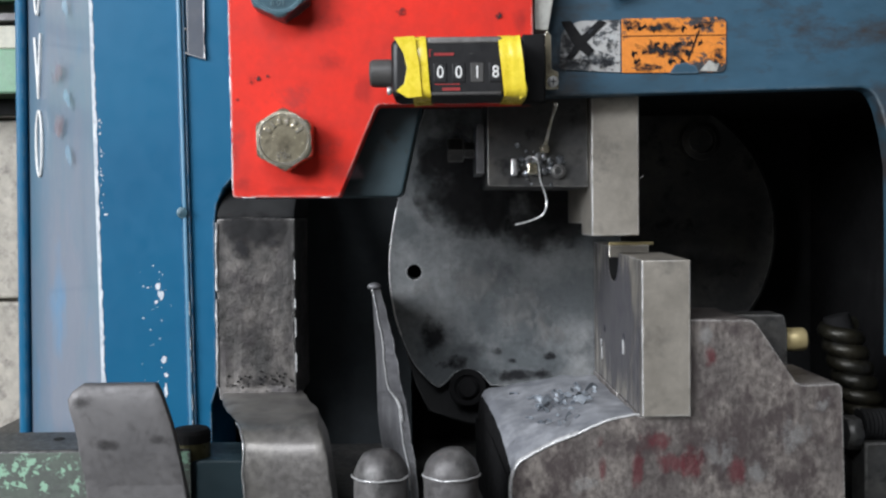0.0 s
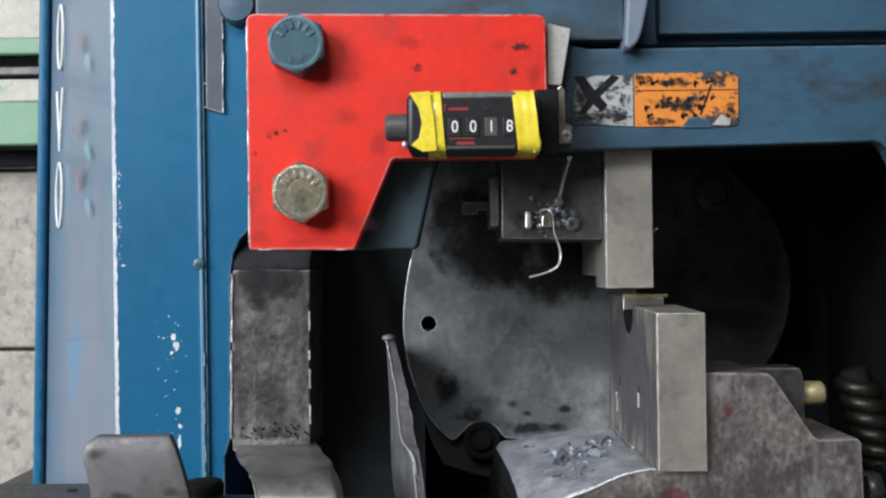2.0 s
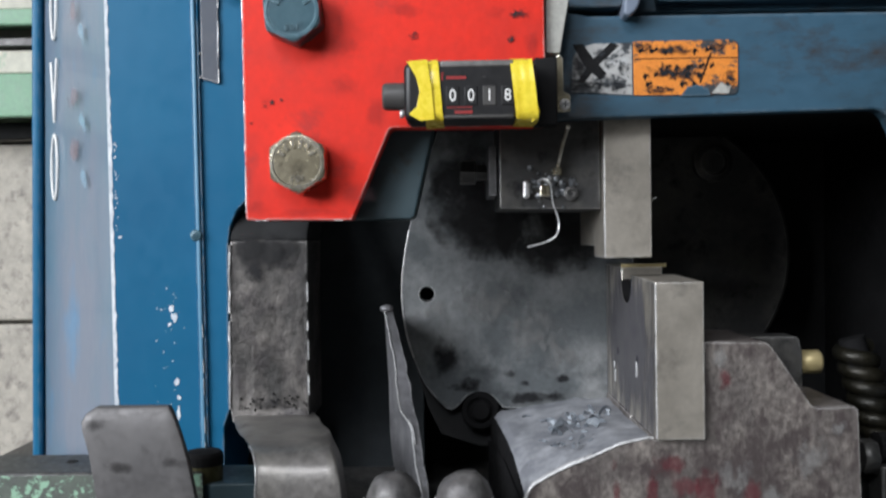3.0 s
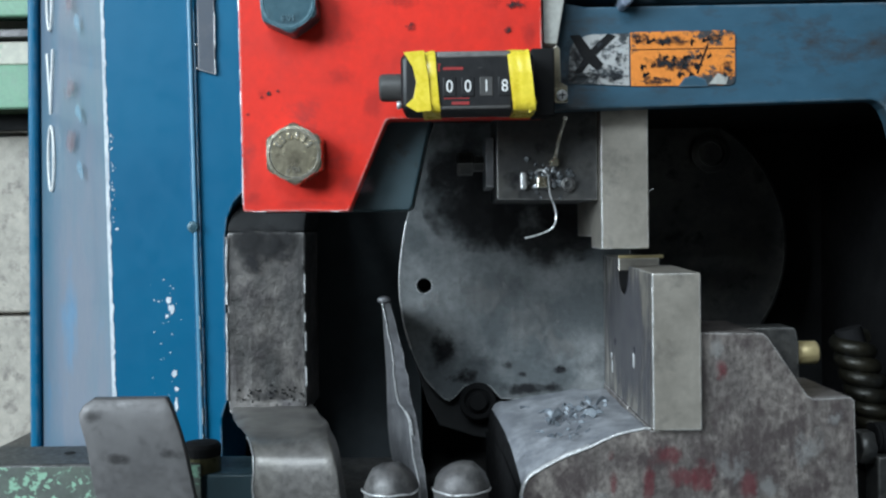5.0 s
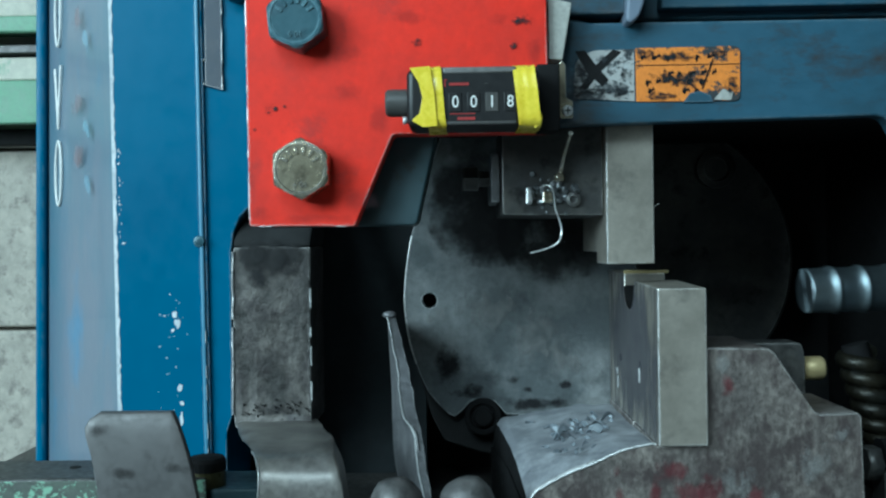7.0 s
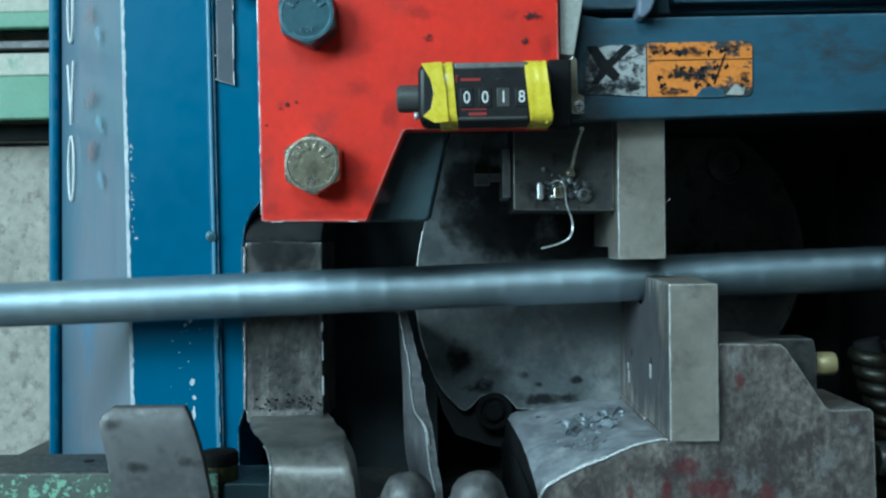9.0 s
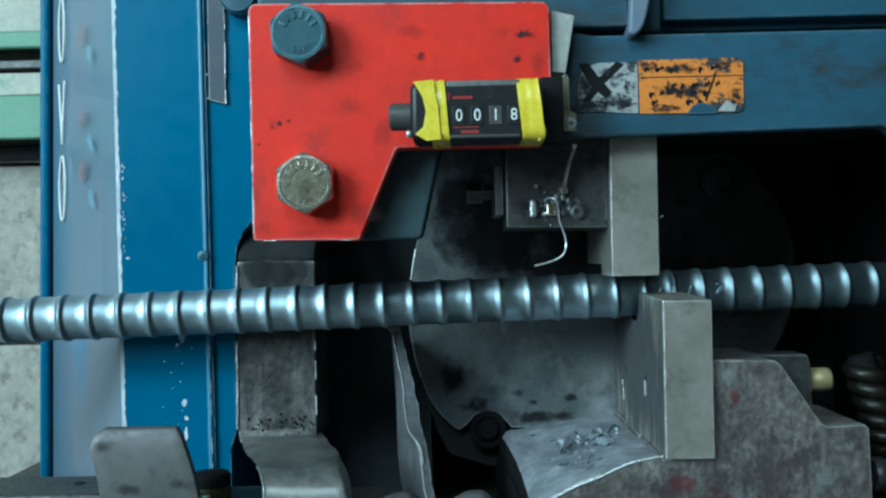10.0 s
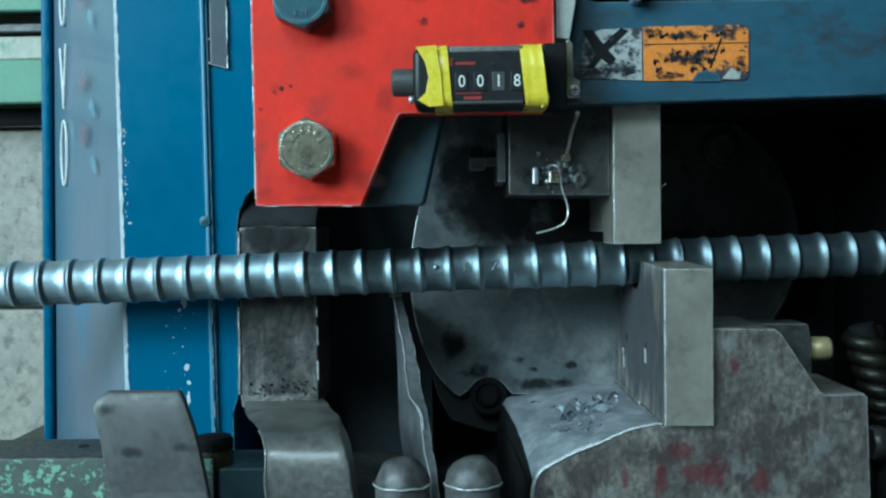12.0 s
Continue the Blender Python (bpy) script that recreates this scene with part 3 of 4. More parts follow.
    # seam screw
    part("screw", lathe([(3.1, 92), (3.1, 89.6), (2.6, 88.8), (1.0, 88.5)], 14, "y", (-135.2, 0, 3.4)), BLUE_BOLT, th)
    # sheared to fit the camera's view: front corner one way, rear edge the other
    for ob in th.children:
        for v in ob.data.vertices:
            q = max(0.0, min(1.0, (-0.180 - v.co.x) / 0.095))
            v.co.x += v.co.z * (-0.009 * (1 - q) + 0.017 * q)


def build_frame():
    """The machine's upper frame: strip beside the housing, plate behind the red plate, beam over the throat, right jamb."""
    th = thing("shear_frame", "dark blue painted steel frame around the throat of the machine", "machine frame", (40, 60, -150))
    part("side_strip", slab([(-132.5, -150), (-123, -150), (-123, -98), (-120, -89), (-119.4, -2), (-118, 8), (-114.5, 16), (-109, 22), (-100, 27), (-92, 27), (-92, 520), (-135.5, 520), (-134.4, 150)], 93, 150, 0.7), BLUE, th)
    out = [(-88, 8.9), (-19.4, 8.9), (-17.8, 10.2), (-8.9, 48.5), (-8.9, 99), (-88, 99)]
    part("corner_plate", slab(out, 16, 44, 0.8), TEAL, th, "grimy teal corner plate")
    out = [(-8.6, 49.4), (-5.5, 51.0), (184.9, 54.2), (188.2, 53.4), (191, 50.6), (193.6, 45), (196.6, 33), (198.6, 20), (199.2, -6), (199.4, -66), (230, -66), (230, -150), (300, -150), (300, 97), (60, 97), (52, 99), (-8.6, 99)]
    part("throat_plate", slab(out, 16, 26, 1.2, 3), BEAM, th, "dark blue grimy beam over the throat")
    part("upper_panel", box(-88, 260, 30, 60, 101, 420, 1.2), BEAM, th)
    part("front_boss", slab(rounded([(-88, 100), (60, 100), (74.5, 100), (74.5, 420), (-88, 420)], [0, 0, 2, 0, 0]), 12, 29.5, 1), BEAM, th)
    # rail along the beam's upper edge
    part("top_rail", box(92, 259, 20, 29.7, 104, 130, 1.0), BEAM, th)
    # rolled bracket at the top
    part("bent_bracket", slab(rounded([(73.8, 95.5), (76, 94.4), (79.5, 97), (81.5, 102), (84.5, 116), (86, 200), (75, 200), (75, 114)], [1, 1, 2, 2, 0, 0, 0, 2]), 6, 28, 1.2, 3), BLUE_SIDE, th, "bent pale blue bracket")
    part("latch_plate", slab([(-131.2, 85.2), (-122.2, 82.6), (-122.2, 170), (-131.4, 170)], 91.0, 92.2, 0.3), SLATE, th, "narrow dark slate slot plate")
    worn_glint_line(th, line((-122.2, 91.0, 83), (-122.2, 91.0, 150), 60), 0.25, 5.0, keep=-0.1)
    part("corner_knob", lathe([(10, 93.9), (10, 84), (8.6, 82), (2, 81.4)], 28, "y", (-113, 0, 138)), BEAM, th, "dark blue round fastener")
    # the inside: its shade is painted as near-black walls, roof and back
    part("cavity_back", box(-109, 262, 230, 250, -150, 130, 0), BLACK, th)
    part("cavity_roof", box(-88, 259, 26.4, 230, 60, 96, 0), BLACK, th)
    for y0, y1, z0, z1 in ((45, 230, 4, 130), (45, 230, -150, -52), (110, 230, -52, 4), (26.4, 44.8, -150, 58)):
        part("cavity_side", box(246, 430, y0, y1, z0, z1, 0), SHADE_BLACK, th)
    # added plate that catches fill light and lifts the cavity's black
    part("inner_web", box(-101, -20, 168, 174, -150, 60, 0.5), WEB, th, "dark inner web")
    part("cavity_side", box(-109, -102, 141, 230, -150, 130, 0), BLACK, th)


def build_red_plate():
    th = thing("mounting_plate", "bright red painted steel plate with scratched edges", "mounting plate", (-30, 6, 9))
    out = rounded([(-89, 8.9), (-43.8, 8.4), (-27, 47.3), (39.6, 47.3), (39, 108.3), (-89.6, 110.5)], [1.5, 1, 2, 1, 4, 4])
    part("plate", slab(out, 0, 11.8, 0.7, 3), RED, th)
    worn_glint_line(th, line((-89.3, 0.3, 105), (-88.8, 0.3, 12), 60), 0.28, 2.0, keep=-0.1)
    worn_glint_line(th, line((-86, 0.3, 8.9), (-45, 0.3, 8.5), 30), 0.22, 6.0, keep=0.1)
    for cx, cz, w, h in ((-20, 97, 16, 8), (-48, 66, 14, 10), (-33, 55, 8, 10), (20, 96, 9, 6), (-40, 20, 16, 8), (-80, 58, 6, 5), (-84, 14, 8, 6), (-60, 12, 24, 4), (34, 80, 6, 12), (-44, 82, 14, 8)):
        part("grime", patch(cx, cz, w, h, -0.35 - 0.0005 * cx), GRIME, th, "faint dirty smear")
    for cx, cz, w, h in ((-16.4, 86.2, 4.2, 3.8), (25, 84.2, 3.6, 3.4), (-77, 59, 2.2, 2.2), (-80, 57.5, 1.8, 2.0), (-73, 60, 1.6, 1.6), (28, 94.5, 9, 4.5), (-86, 50, 1.6, 2)):
        part("dark_spot", patch(cx, cz, w, h, -0.5), INK, th, "dark spot in the paint")
    return th


def hex_bolt(name, label, material, at, turn):
    """A large hex bolt, head towards the camera, washer face behind and a raised rim of writing."""
    th = thing(name, label, "bolt", at, group="bolts of the red plate")
    x, y, z = at
    bm = bmesh.new()
    rings = []
    for r, h, is_hex in ((11.6, 0.0, 0), (11.6, -1.0, 0), (13.2, -1.1, 1), (13.4, -10.2, 1), (12.6, -11.2, 2), (11.4, -11.9, 0), (10.3, -12.0, 0), (9.9, -11.7, 0)):
        ring = []
        for k in range(48):
            a = math.tau * k / 48
            rr = r
            if is_hex:
                phi = (a + radians(turn)) % (math.pi / 3) - math.pi / 6
                hexr = 11.6 / math.cos(phi)
                rr = min(hexr, r) if is_hex == 1 else min(hexr, r) * 0.99
            ring.append(bm.verts.new(((x + rr * math.cos(a)) * MM, (y + h) * MM, (z + rr * math.sin(a)) * MM)))
        rings.append(ring)
    for a, b in zip(rings, rings[1:]):
        for k in range(48):
            bm.faces.new((a[k], a[(k + 1) % 48], b[(k + 1) % 48], b[k]))
    bm.faces.new(rings[0]), bm.faces.new(rings[-1])
    finish(bm)
    head = part("head", bm, material, th, angle=25)
    letters("10.9", 3.6, material, head, "grade_mark", (x * MM, (y - 11.75) * MM, (z - 6.6) * MM), depth=0.4, ry=180)
    for k in range(6):
        a = radians(30 + k * 24)
        c, s = math.cos(a), math.sin(a)
        b = box(-0.75, 0.75, y - 12.3, y - 11.5, -1.6, 1.6, 0.25, 1)
        for v in b.verts:
            vx, vz = v.co.x, v.co.z
            v.co.x, v.co.z = (x + 7.4 * c) * MM + vx * s + vz * c, (z + 7.4 * s) * MM - vx * c + vz * s
        part("embossed_bar", b, material, head)


def build_counter():
    """Mechanical stroke counter taped to the red plate."""
    th = thing("stroke_counter", "black mechanical stroke counter reading 0018, wrapped in yellow tape", "counter", (7, -14, 45))
    body = part("body", box(-19.6, 33.2, -27.6, -0.2, 47.2, 69.9, 2.6, 3), PLASTIC, th)
    part("front_bezel", slab(rounded([(-6, 48.6), (24, 48.6), (24, 68.4), (-6, 68.4)], [0.6] * 4), -28, -25.8, 0.35), PLASTIC, th)
    part("top_cover", box(-18, 32, -26.6, -1, 68.6, 70.6, 0.8), KNOB, th, "scuffed grey upper edge")
    part("top_strip", box(-5, 24, -28.4, -26.4, 67.6, 70.2, 0.7), GREY, th, "scuffed grey upper strip")
    part("bottom_strip", box(-5, 24, -28.2, -26.4, 47.3, 48.9, 0.6), KNOB, th)
    rng = random.Random(9)
    for x0, x1, slant in ((-12.0, -4.8, -1.2), (23.9, 32.6, -1.4)):
        bm = bmesh.new()
        loop = [(-28.0, 47.0), (-29.1, 50), (-28.9, 60), (-28.6, 68.6), (-26, 70.8), (-15, 70.8), (-1, 70.6)]
        loop += [(-1, 46.6), (-15, 46.4), (-25, 46.4)]
        rows = []
        for i in range(9):
            x = x0 + (x1 - x0) * i / 8
            rows.append([bm.verts.new(((x + slant * (z - 57) * 0.07 + rng.uniform(-0.15, 0.15)) * MM, (y + 0.45 * noise.noise(Vector((x * 0.5, z * 0.12, 1)))) * MM,
                                       (z + 0.35 * noise.noise(Vector((x * 0.4, z, y)))) * MM)) for y, z in loop])
        n = len(loop)
        for a, b in zip(rows, rows[1:]):
            for k in range(n):
                bm.faces.new((a[k], a[(k + 1) % n], b[(k + 1) % n], b[k]))
        bm.faces.new(rows[0]), bm.faces.new(rows[-1])
        part("tape_wrap", finish(bm), TAPE, th, "wrinkled yellow tape", angle=60)
    flap = [(-18.4, 69.8), (-10, 70.4), (-8.5, 60), (-7.5, 46.9), (-13.2, 46.5), (-17.6, 49.2), (-14.4, 52), (-13.2, 58), (-14.6, 64)]
    part("tape_flap", roughen(slab(flap, -29.8, -29.2, 0.15), 0.35, 110), TAPE, th, "creased yellow tape flap", angle=30)
    # torn tape tail
    bm = slab([(31, 45.6), (33.6, 47.5), (34.2, 50), (32.8, 54), (31, 56)], -27.4, -26.8, 0.1)
    part("tape_end", roughen(bm, 0.4, 120), TAPE, th)
    # number wheels
    for k, ch in enumerate("0018"):
        cx = -0.2 + 7.25 * k
        wheel = part("number_wheel", box(cx - 2.6, cx + 2.6, -28.3, -26, 52.4, 60.0, 0.3), KNOB if k == 2 else PLASTIC, th)
        letters(ch, 6.7, WHITE, wheel, "digit", (cx * MM, -0.0284, 0.0562), depth=0.06, width=0.86)
    for x0, x1, z0, z1 in ((-2.6, 5.2, 62.9, 64.0), (-4.6, -4.0, 62.4, 65.2), (-4.6, -3.4, 65.0, 65.4), (-2.5, 7.5, 51.5, 51.9), (0.5, 7.5, 49.2, 50.4)):
        part("printed_bar", box(x0, x1, -28.25, -28.0, z0, z1, 0), RED_INK, th)
    part("printed_scratch", box(11.2, 12.8, -28.15, -28.0, 63.5, 63.75, 0), KNOB, th)
    knob = part("reset_knob", lathe([(4.6, -28.5), (5.4, -27.6), (5.6, -26), (5.6, -17.6), (4.2, -17.2), (4.2, -15.4)], 26, "x", (0, -19, 57.6)), KNOB, th, "dark grey reset knob")
    part("screw", lathe([(1.6, -21.4), (1.6, -20.2), (1.2, -19.6)], 12, "x", (0, -22, 50.2)), BRIGHT, th)
    # mounting clip and pull arm at its side
    part("mount_block", box(33.4, 43, -12, -0.2, 46, 74, 0.8), SHADE_BLACK, th)
    part("clip", slab(rounded([(43.2, 55), (43.4, 76), (45.6, 78), (47.0, 76), (47.2, 62), (50, 60.5), (50, 53.4), (45, 53.2)], [0.3] * 8, 2), 2, 4.6, 0.3), ZINC, th, "small bent zinc-plated clip")
    part("clip_screw", lathe([(2.4, 2.2), (2.3, 0.6), (1.2, 0.0)], 16, "y", (47.5, 0, 56.3)), BRIGHT, th)
    part("slot", join(box(46.1, 48.9, -0.2, 0.2, 56.05, 56.55, 0), box(47.25, 47.75, -0.25, 0.2, 54.9, 57.7, 0)), SHADE_BLACK, th)


def build_small_plates():
    th = thing("grey_tab", "pale grey worn metal tab beside the red plate", "tab", (44, 6, 80))
    part("tab", slab(rounded([(40.2, 79), (46.0, 78.6), (50.3, 103), (40.2, 105.5)], [0.8] * 4), 4, 15.8, 0.4), PALE, th)


def build_sticker():
    """The peeling warning label on the beam."""
    th = thing("warning_label", "torn orange and silver warning label, half peeled off", "label", (90, 15, 62))
    o = part("orange_field", slab(rounded([(79.5, 61.8), (125, 61.5), (125.2, 85.6), (79.4, 85.4)], [0.4, 3, 3, 0.4]), 15.3, 15.9, 0.05, 1), ORANGE, th)
    s = part("silver_field", slab(rounded([(52, 63.5), (78.8, 62.0), (78.8, 85.0), (60, 84.6), (53, 80)], [2, 0.3, 0.3, 3, 3]), 15.3, 15.9, 0.05, 1), SILVER, th)
    part("printed_line", box(79.6, 125, 15.15, 15.35, 77.5, 77.9, 0), SHADE_BLACK, o)
    for cx, cz, w, h in ((97, 81.5, 17, 5), (100, 71, 20, 7), (121, 68, 6, 9), (90, 64, 14, 4), (84, 83, 9, 4), (116, 82, 9, 4), (93, 72, 14, 6)):
        part("flaked_print", patch(cx, cz, w, h, 14.9 - 0.0007 * cx), INK, o)
    rng = random.Random(14)
    for row, (z, n) in enumerate(((81.4, 6), (74.2, 7), (70.6, 6), (66.8, 5))):
        x = 81.5 + row
        for k in range(n):
            w = rng.uniform(2.2, 5.5)
            if rng.random() > 0.2 and x + w < 123:
                zj = z + rng.uniform(-1.1, 1.1)
                bar = slab([(x, z - 1.0 + rng.uniform(-0.4, 0.4)), (x + w * 0.3, zj - 1.9), (x + w * 0.6, z - 0.4), (x + w, zj - 0.6 + rng.uniform(-0.5, 0.5)), (x + w - 0.8, zj + 1.1), (x + w * 0.5, z + 0.3), (x + 0.5, z + rng.uniform(0.5, 1.5))], 15.08, 15.28, 0)
                part("printed_bar", bar, SHADE_BLACK, o)
            x += w + rng.uniform(1.0, 2.6)
    part("peeled_corner", slab([(113.5, 62.2), (121, 61.9), (122, 65.5), (117.5, 66.8)], 14.95, 15.25, 0.04), PALE, o, "bare pale torn corner")
    part("torn_gap", slab([(100, 61.2), (113, 61.2), (112, 64.2), (107.5, 66), (103, 65.2)], 14.98, 15.28, 0), BEAM, o)
    part("scratch", slab([(108, 67), (108.7, 66.8), (113.6, 79.6), (113, 80)], 14.98, 15.2, 0), SHADE_BLACK, o)
    part("grease_smudge", patch(54, 72, 10, 20, 14.4), GREASE_SHADE, th, "black greasy smudge")
    for cx, cz, w, h in ((62, 66.5, 14, 5), (56, 74, 6, 12), (72, 66, 8, 5), (66, 80, 6, 5), (74, 74, 4, 6)):
        part("flaked_print", patch(cx, cz, w, h, 14.85 - 0.001 * cx), INK, s)
    for pts in ([(54.5, 68), (57.5, 67.5), (64, 75.5), (73, 83.8), (69.5, 85), (61, 77.5)], [(52.8, 84.4), (57.2, 84.6), (62, 78), (67.5, 71.5), (64.5, 69), (58, 74.5)]):
        part("printed_stroke", slab(pts, 15.0 + 0.02 * pts[0][0] - 1.1, 15.32, 0), SHADE_BLACK, s)


def build_throat_casting():
    """The worn steel cheek left of the throat and its forward-bent foot."""
    th = thing("throat_cheek", "worn dark steel cheek with a forward-bent polished foot", "machine casting", (-85, 60, -150))
    # near-black colour paints the shade under the red plate
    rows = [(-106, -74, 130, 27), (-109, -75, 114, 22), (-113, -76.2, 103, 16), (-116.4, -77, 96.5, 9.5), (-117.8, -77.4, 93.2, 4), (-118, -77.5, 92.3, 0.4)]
    part("upper_bend", roughen(ribbon(rows, 48, 1.0, 10), 0.4, 90, 2.0), BLACK, th, "upper bend, painted near-black for its shade", angle=40)
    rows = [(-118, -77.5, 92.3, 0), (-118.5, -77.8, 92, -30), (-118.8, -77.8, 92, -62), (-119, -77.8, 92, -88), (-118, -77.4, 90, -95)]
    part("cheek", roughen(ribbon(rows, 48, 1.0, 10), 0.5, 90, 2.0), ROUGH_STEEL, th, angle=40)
    worn_glint_line(th, line((-118.3, 91.6, -2), (-119.2, 91.6, -88), 60), 0.62, 3.0, keep=-0.5)
    worn_glint_line(th, line((-77.7, 91.8, -12), (-77.7, 91.8, -86), 44), 0.42, 8.0, keep=-0.05)
    # upper patches paint the plate's shade; the lowest is grime at the bend
    for cx, cz, w, h, mat in ((-108, -4, 9.5, 9, SHADE_FILM), (-98, -5, 13, 11, SHADE_FILM), (-87.5, -4, 9.5, 9, SHADE_FILM), (-104, -13, 13, 12, GREASE_SHADE), (-91, -12, 12, 12, GREASE_SHADE), (-98, -86, 18, 6, GREASE_SHADE)):
        part("grease_smudge", patch(cx, cz, w, h, 90.7 + 0.01 * (cx + 98) + 0.004 * cz), mat, th, "dark patch, shade at the top and grime at the bend")
    # black backing paints the shade in the gap beside the foot
    part("recess", box(-130, -82, 152, 160, -150, -80, 1), SHADE_BLACK, th, "black backing that paints the dark gap")
    rows = [(-117, -77.4, 89.5, -92), (-111.5, -71, 66, -90.8), (-104, -65, 40, -89.4), (-96.5, -59, 20, -88.6), (-90, -55.4, 6, -90), (-87, -52.5, 0, -94.3),
            (-86, -50.8, -3, -99.6), (-86.4, -49.4, -4, -109), (-85.8, -47.9, -4, -121), (-85.8, -47.2, -4, -150)]
    a, b = spline([(r[0], r[2], r[3]) for r in rows], 4), spline([(r[1], r[2], r[3]) for r in rows], 4)
    rows = [(p.x, q.x, p.y, p.z) for p, q in zip(a, b)]
    part("foot", roughen(ribbon(rows, 16, 1.0, 8), 0.5, 70, 5.0), FOOT, th, angle=40)
    worn_glint_line(th, [(p.x + 0.2, p.y - 0.2, p.z) for p in a[10:]], 0.45, 4.0, keep=-0.2)
    rng = random.Random(21)
    bms = []
    for k in range(46):
        b = bmesh.new()
        bmesh.ops.create_icosphere(b, subdivisions=1, radius=rng.uniform(0.3, 0.8) * MM)
        at = Vector((rng.uniform(-116, -79), 91.2, rng.gauss(-85.5, 2.6)))
        for v in b.verts:
            v.co = v.co * rng.uniform(0.6, 1.3) + at * MM
        bms.append(b)
    tagged(part("pitted_scale", join(*bms), SHADE_BLACK, th, "pitted crust at the bend", angle=50), kind="stuff")


def build_guide_plate():
    th = thing("guide_plate", "bent grey steel guide plate with dark smudges", "guide plate", (-125, -25, -150))
    rows = [(-143.7, -114.8, -28.6, -65), (-147.4, -113, -29.8, -67.7), (-149.1, -111.6, -30.5, -70.9), (-148.6, -110.2, -31, -74.6), (-146.8, -108.3, -31.2, -80.8), (-145.5, -106.9, -31.3, -86.6),
            (-144.4, -105.3, -31, -95), (-143.3, -103.6, -30, -105.4), (-142.6, -102.2, -30, -113.4), (-142, -101, -29, -152)]
    part("plate", roughen(ribbon(rows, 4.5, 0.8, 8), 0.3, 60, 8.0), PLATE, th, angle=40)
    for cx, cz, w, h in ((-134, -88.5, 13, 4.4), (-114, -87, 9, 4.4), (-144, -71, 7, 5)):
        part("smudge", patch(cx, cz, w, h, -31.9), SMUDGE, th, "dark soft-edged patch")


def build_green_bar():
    th = thing("green_bar", "square steel bar with peeling green paint on its front", "bar", (-220, 20, -150))
    part("bar", roughen(box(-330, -110.5, 5, 42, -150, -99.5, 1.2), 0.3, 80), CAST, th)
    part("painted_face", box(-330, -110.5, 4.2, 4.9, -148, -100.4, 0.2), GREEN_PEEL, th, "flaking pale green paint over dark steel")
    part("plug", lathe([(2.6, -99.45), (2.4, -99.2), (1.9, -99.3)], 14, "z", (-176, 26, 0)), BLACK, th)
    th = thing("pivot_pin", "short oily pivot pin beside the guide plate", "pin", (-112, 24, -150))
    part("pin", lathe([(8.2, -150), (8.2, -98), (7.6, -97.6), (3, -97.5)], 26, "z", (-112.5, 14, 0)), OLIVE, th)
    part("cap", lathe([(8.5, -98.2), (8.5, -94.2), (7.6, -92.6), (3, -92.0)], 26, "z", (-112.5, 14, 0)), SHADE_BLACK, th, "black cap")
    part("shoulder", box(-112, -86.5, 6, 40, -150, -105, 1), TEAL, th)


def build_fin():
    """A thin flame-cut plate leaning forward in the throat: its cut edge and one side show."""
    th = thing("stripper_fin", "thin flame-cut steel fin standing on edge", "fin", (-25, 40, -150))
    left = spline([(-37.4, 90, -37), (-34.7, 84, -47.7), (-31.5, 75, -61.8), (-30, 68, -71.9), (-27.9, 58, -82.6), (-24.3, 52, -87.1), (-21.3, 42, -93.8), (-19.2, 28, -103.3), (-16, 6, -112), (-15.2, -4, -124), (-15.2, -4, -150)], 4)
    right = spline([(-33.2, 91, -37.6), (-29.5, 85, -49), (-25.8, 76, -62.4), (-23.3, 69, -73), (-21, 59, -83.8), (-19.3, 53, -87.8), (-17.4, 43, -94.2), (-15.3, 29, -103.3), (-12.5, 7, -112.6), (-11.6, -3, -124), (-11.6, -3, -150)], 4)
    rear = spline([(-39.7, 122, -40), (-39.1, 121, -54), (-38.2, 120, -70), (-37.6, 118, -81), (-37.2, 114, -94), (-36.9, 112, -99.5), (-36.4, 108, -108), (-34, 100, -122), (-26, 70, -132), (-21, 40, -138), (-21, 40, -150)], 4)
    bm = bmesh.new()
    rows = []
    for p, q, r in zip(left, right, rear):
        j = Vector((noise.noise(Vector((1, 2, p.z * 0.16))) * 0.9, 0, 0))
        k = Vector((noise.noise(Vector((5, 2, p.z * 0.2))) * 0.7, 0, 0))
        rows.append([bm.verts.new(v * MM) for v in (p + j, q + k, r + (q - p), r)])
    for a, b in zip(rows, rows[1:]):
        for k in range(4):
            bm.faces.new((a[k], a[(k + 1) % 4], b[(k + 1) % 4], b[k]))
    bm.faces.new(rows[0]), bm.faces.new(rows[-1])
    part("fin", bevelled(finish(bm), 0.4, 2, 40), FIN, th)
    edge = [p + Vector((noise.noise(Vector((1, 2, p.z * 0.16))) * 0.9, -0.2, 0)) for p in left]
    part("burnt_edge", tube(edge[:-6], 0.42, 6), BRIGHT, th, "bright burnt edge", angle=60)
    worn_glint_line(th, [tuple(p + Vector((0.7, -0.4, 0))) for p in edge[8:26]], 0.6, 3.0, "bright burnt edge", keep=0.0)
    b = bmesh.new()
    bmesh.ops.create_icosphere(b, subdivisions=2, radius=2.6 * MM)
    for v in b.verts:
        v.co = Vector((v.co.x * 1.5, v.co.y, v.co.z * 0.75)) + Vector((-36.2, 90.5, -36.2)) * MM
    part("rounded_tip", roughen(b, 0.6, 200), FIN, th, angle=60)


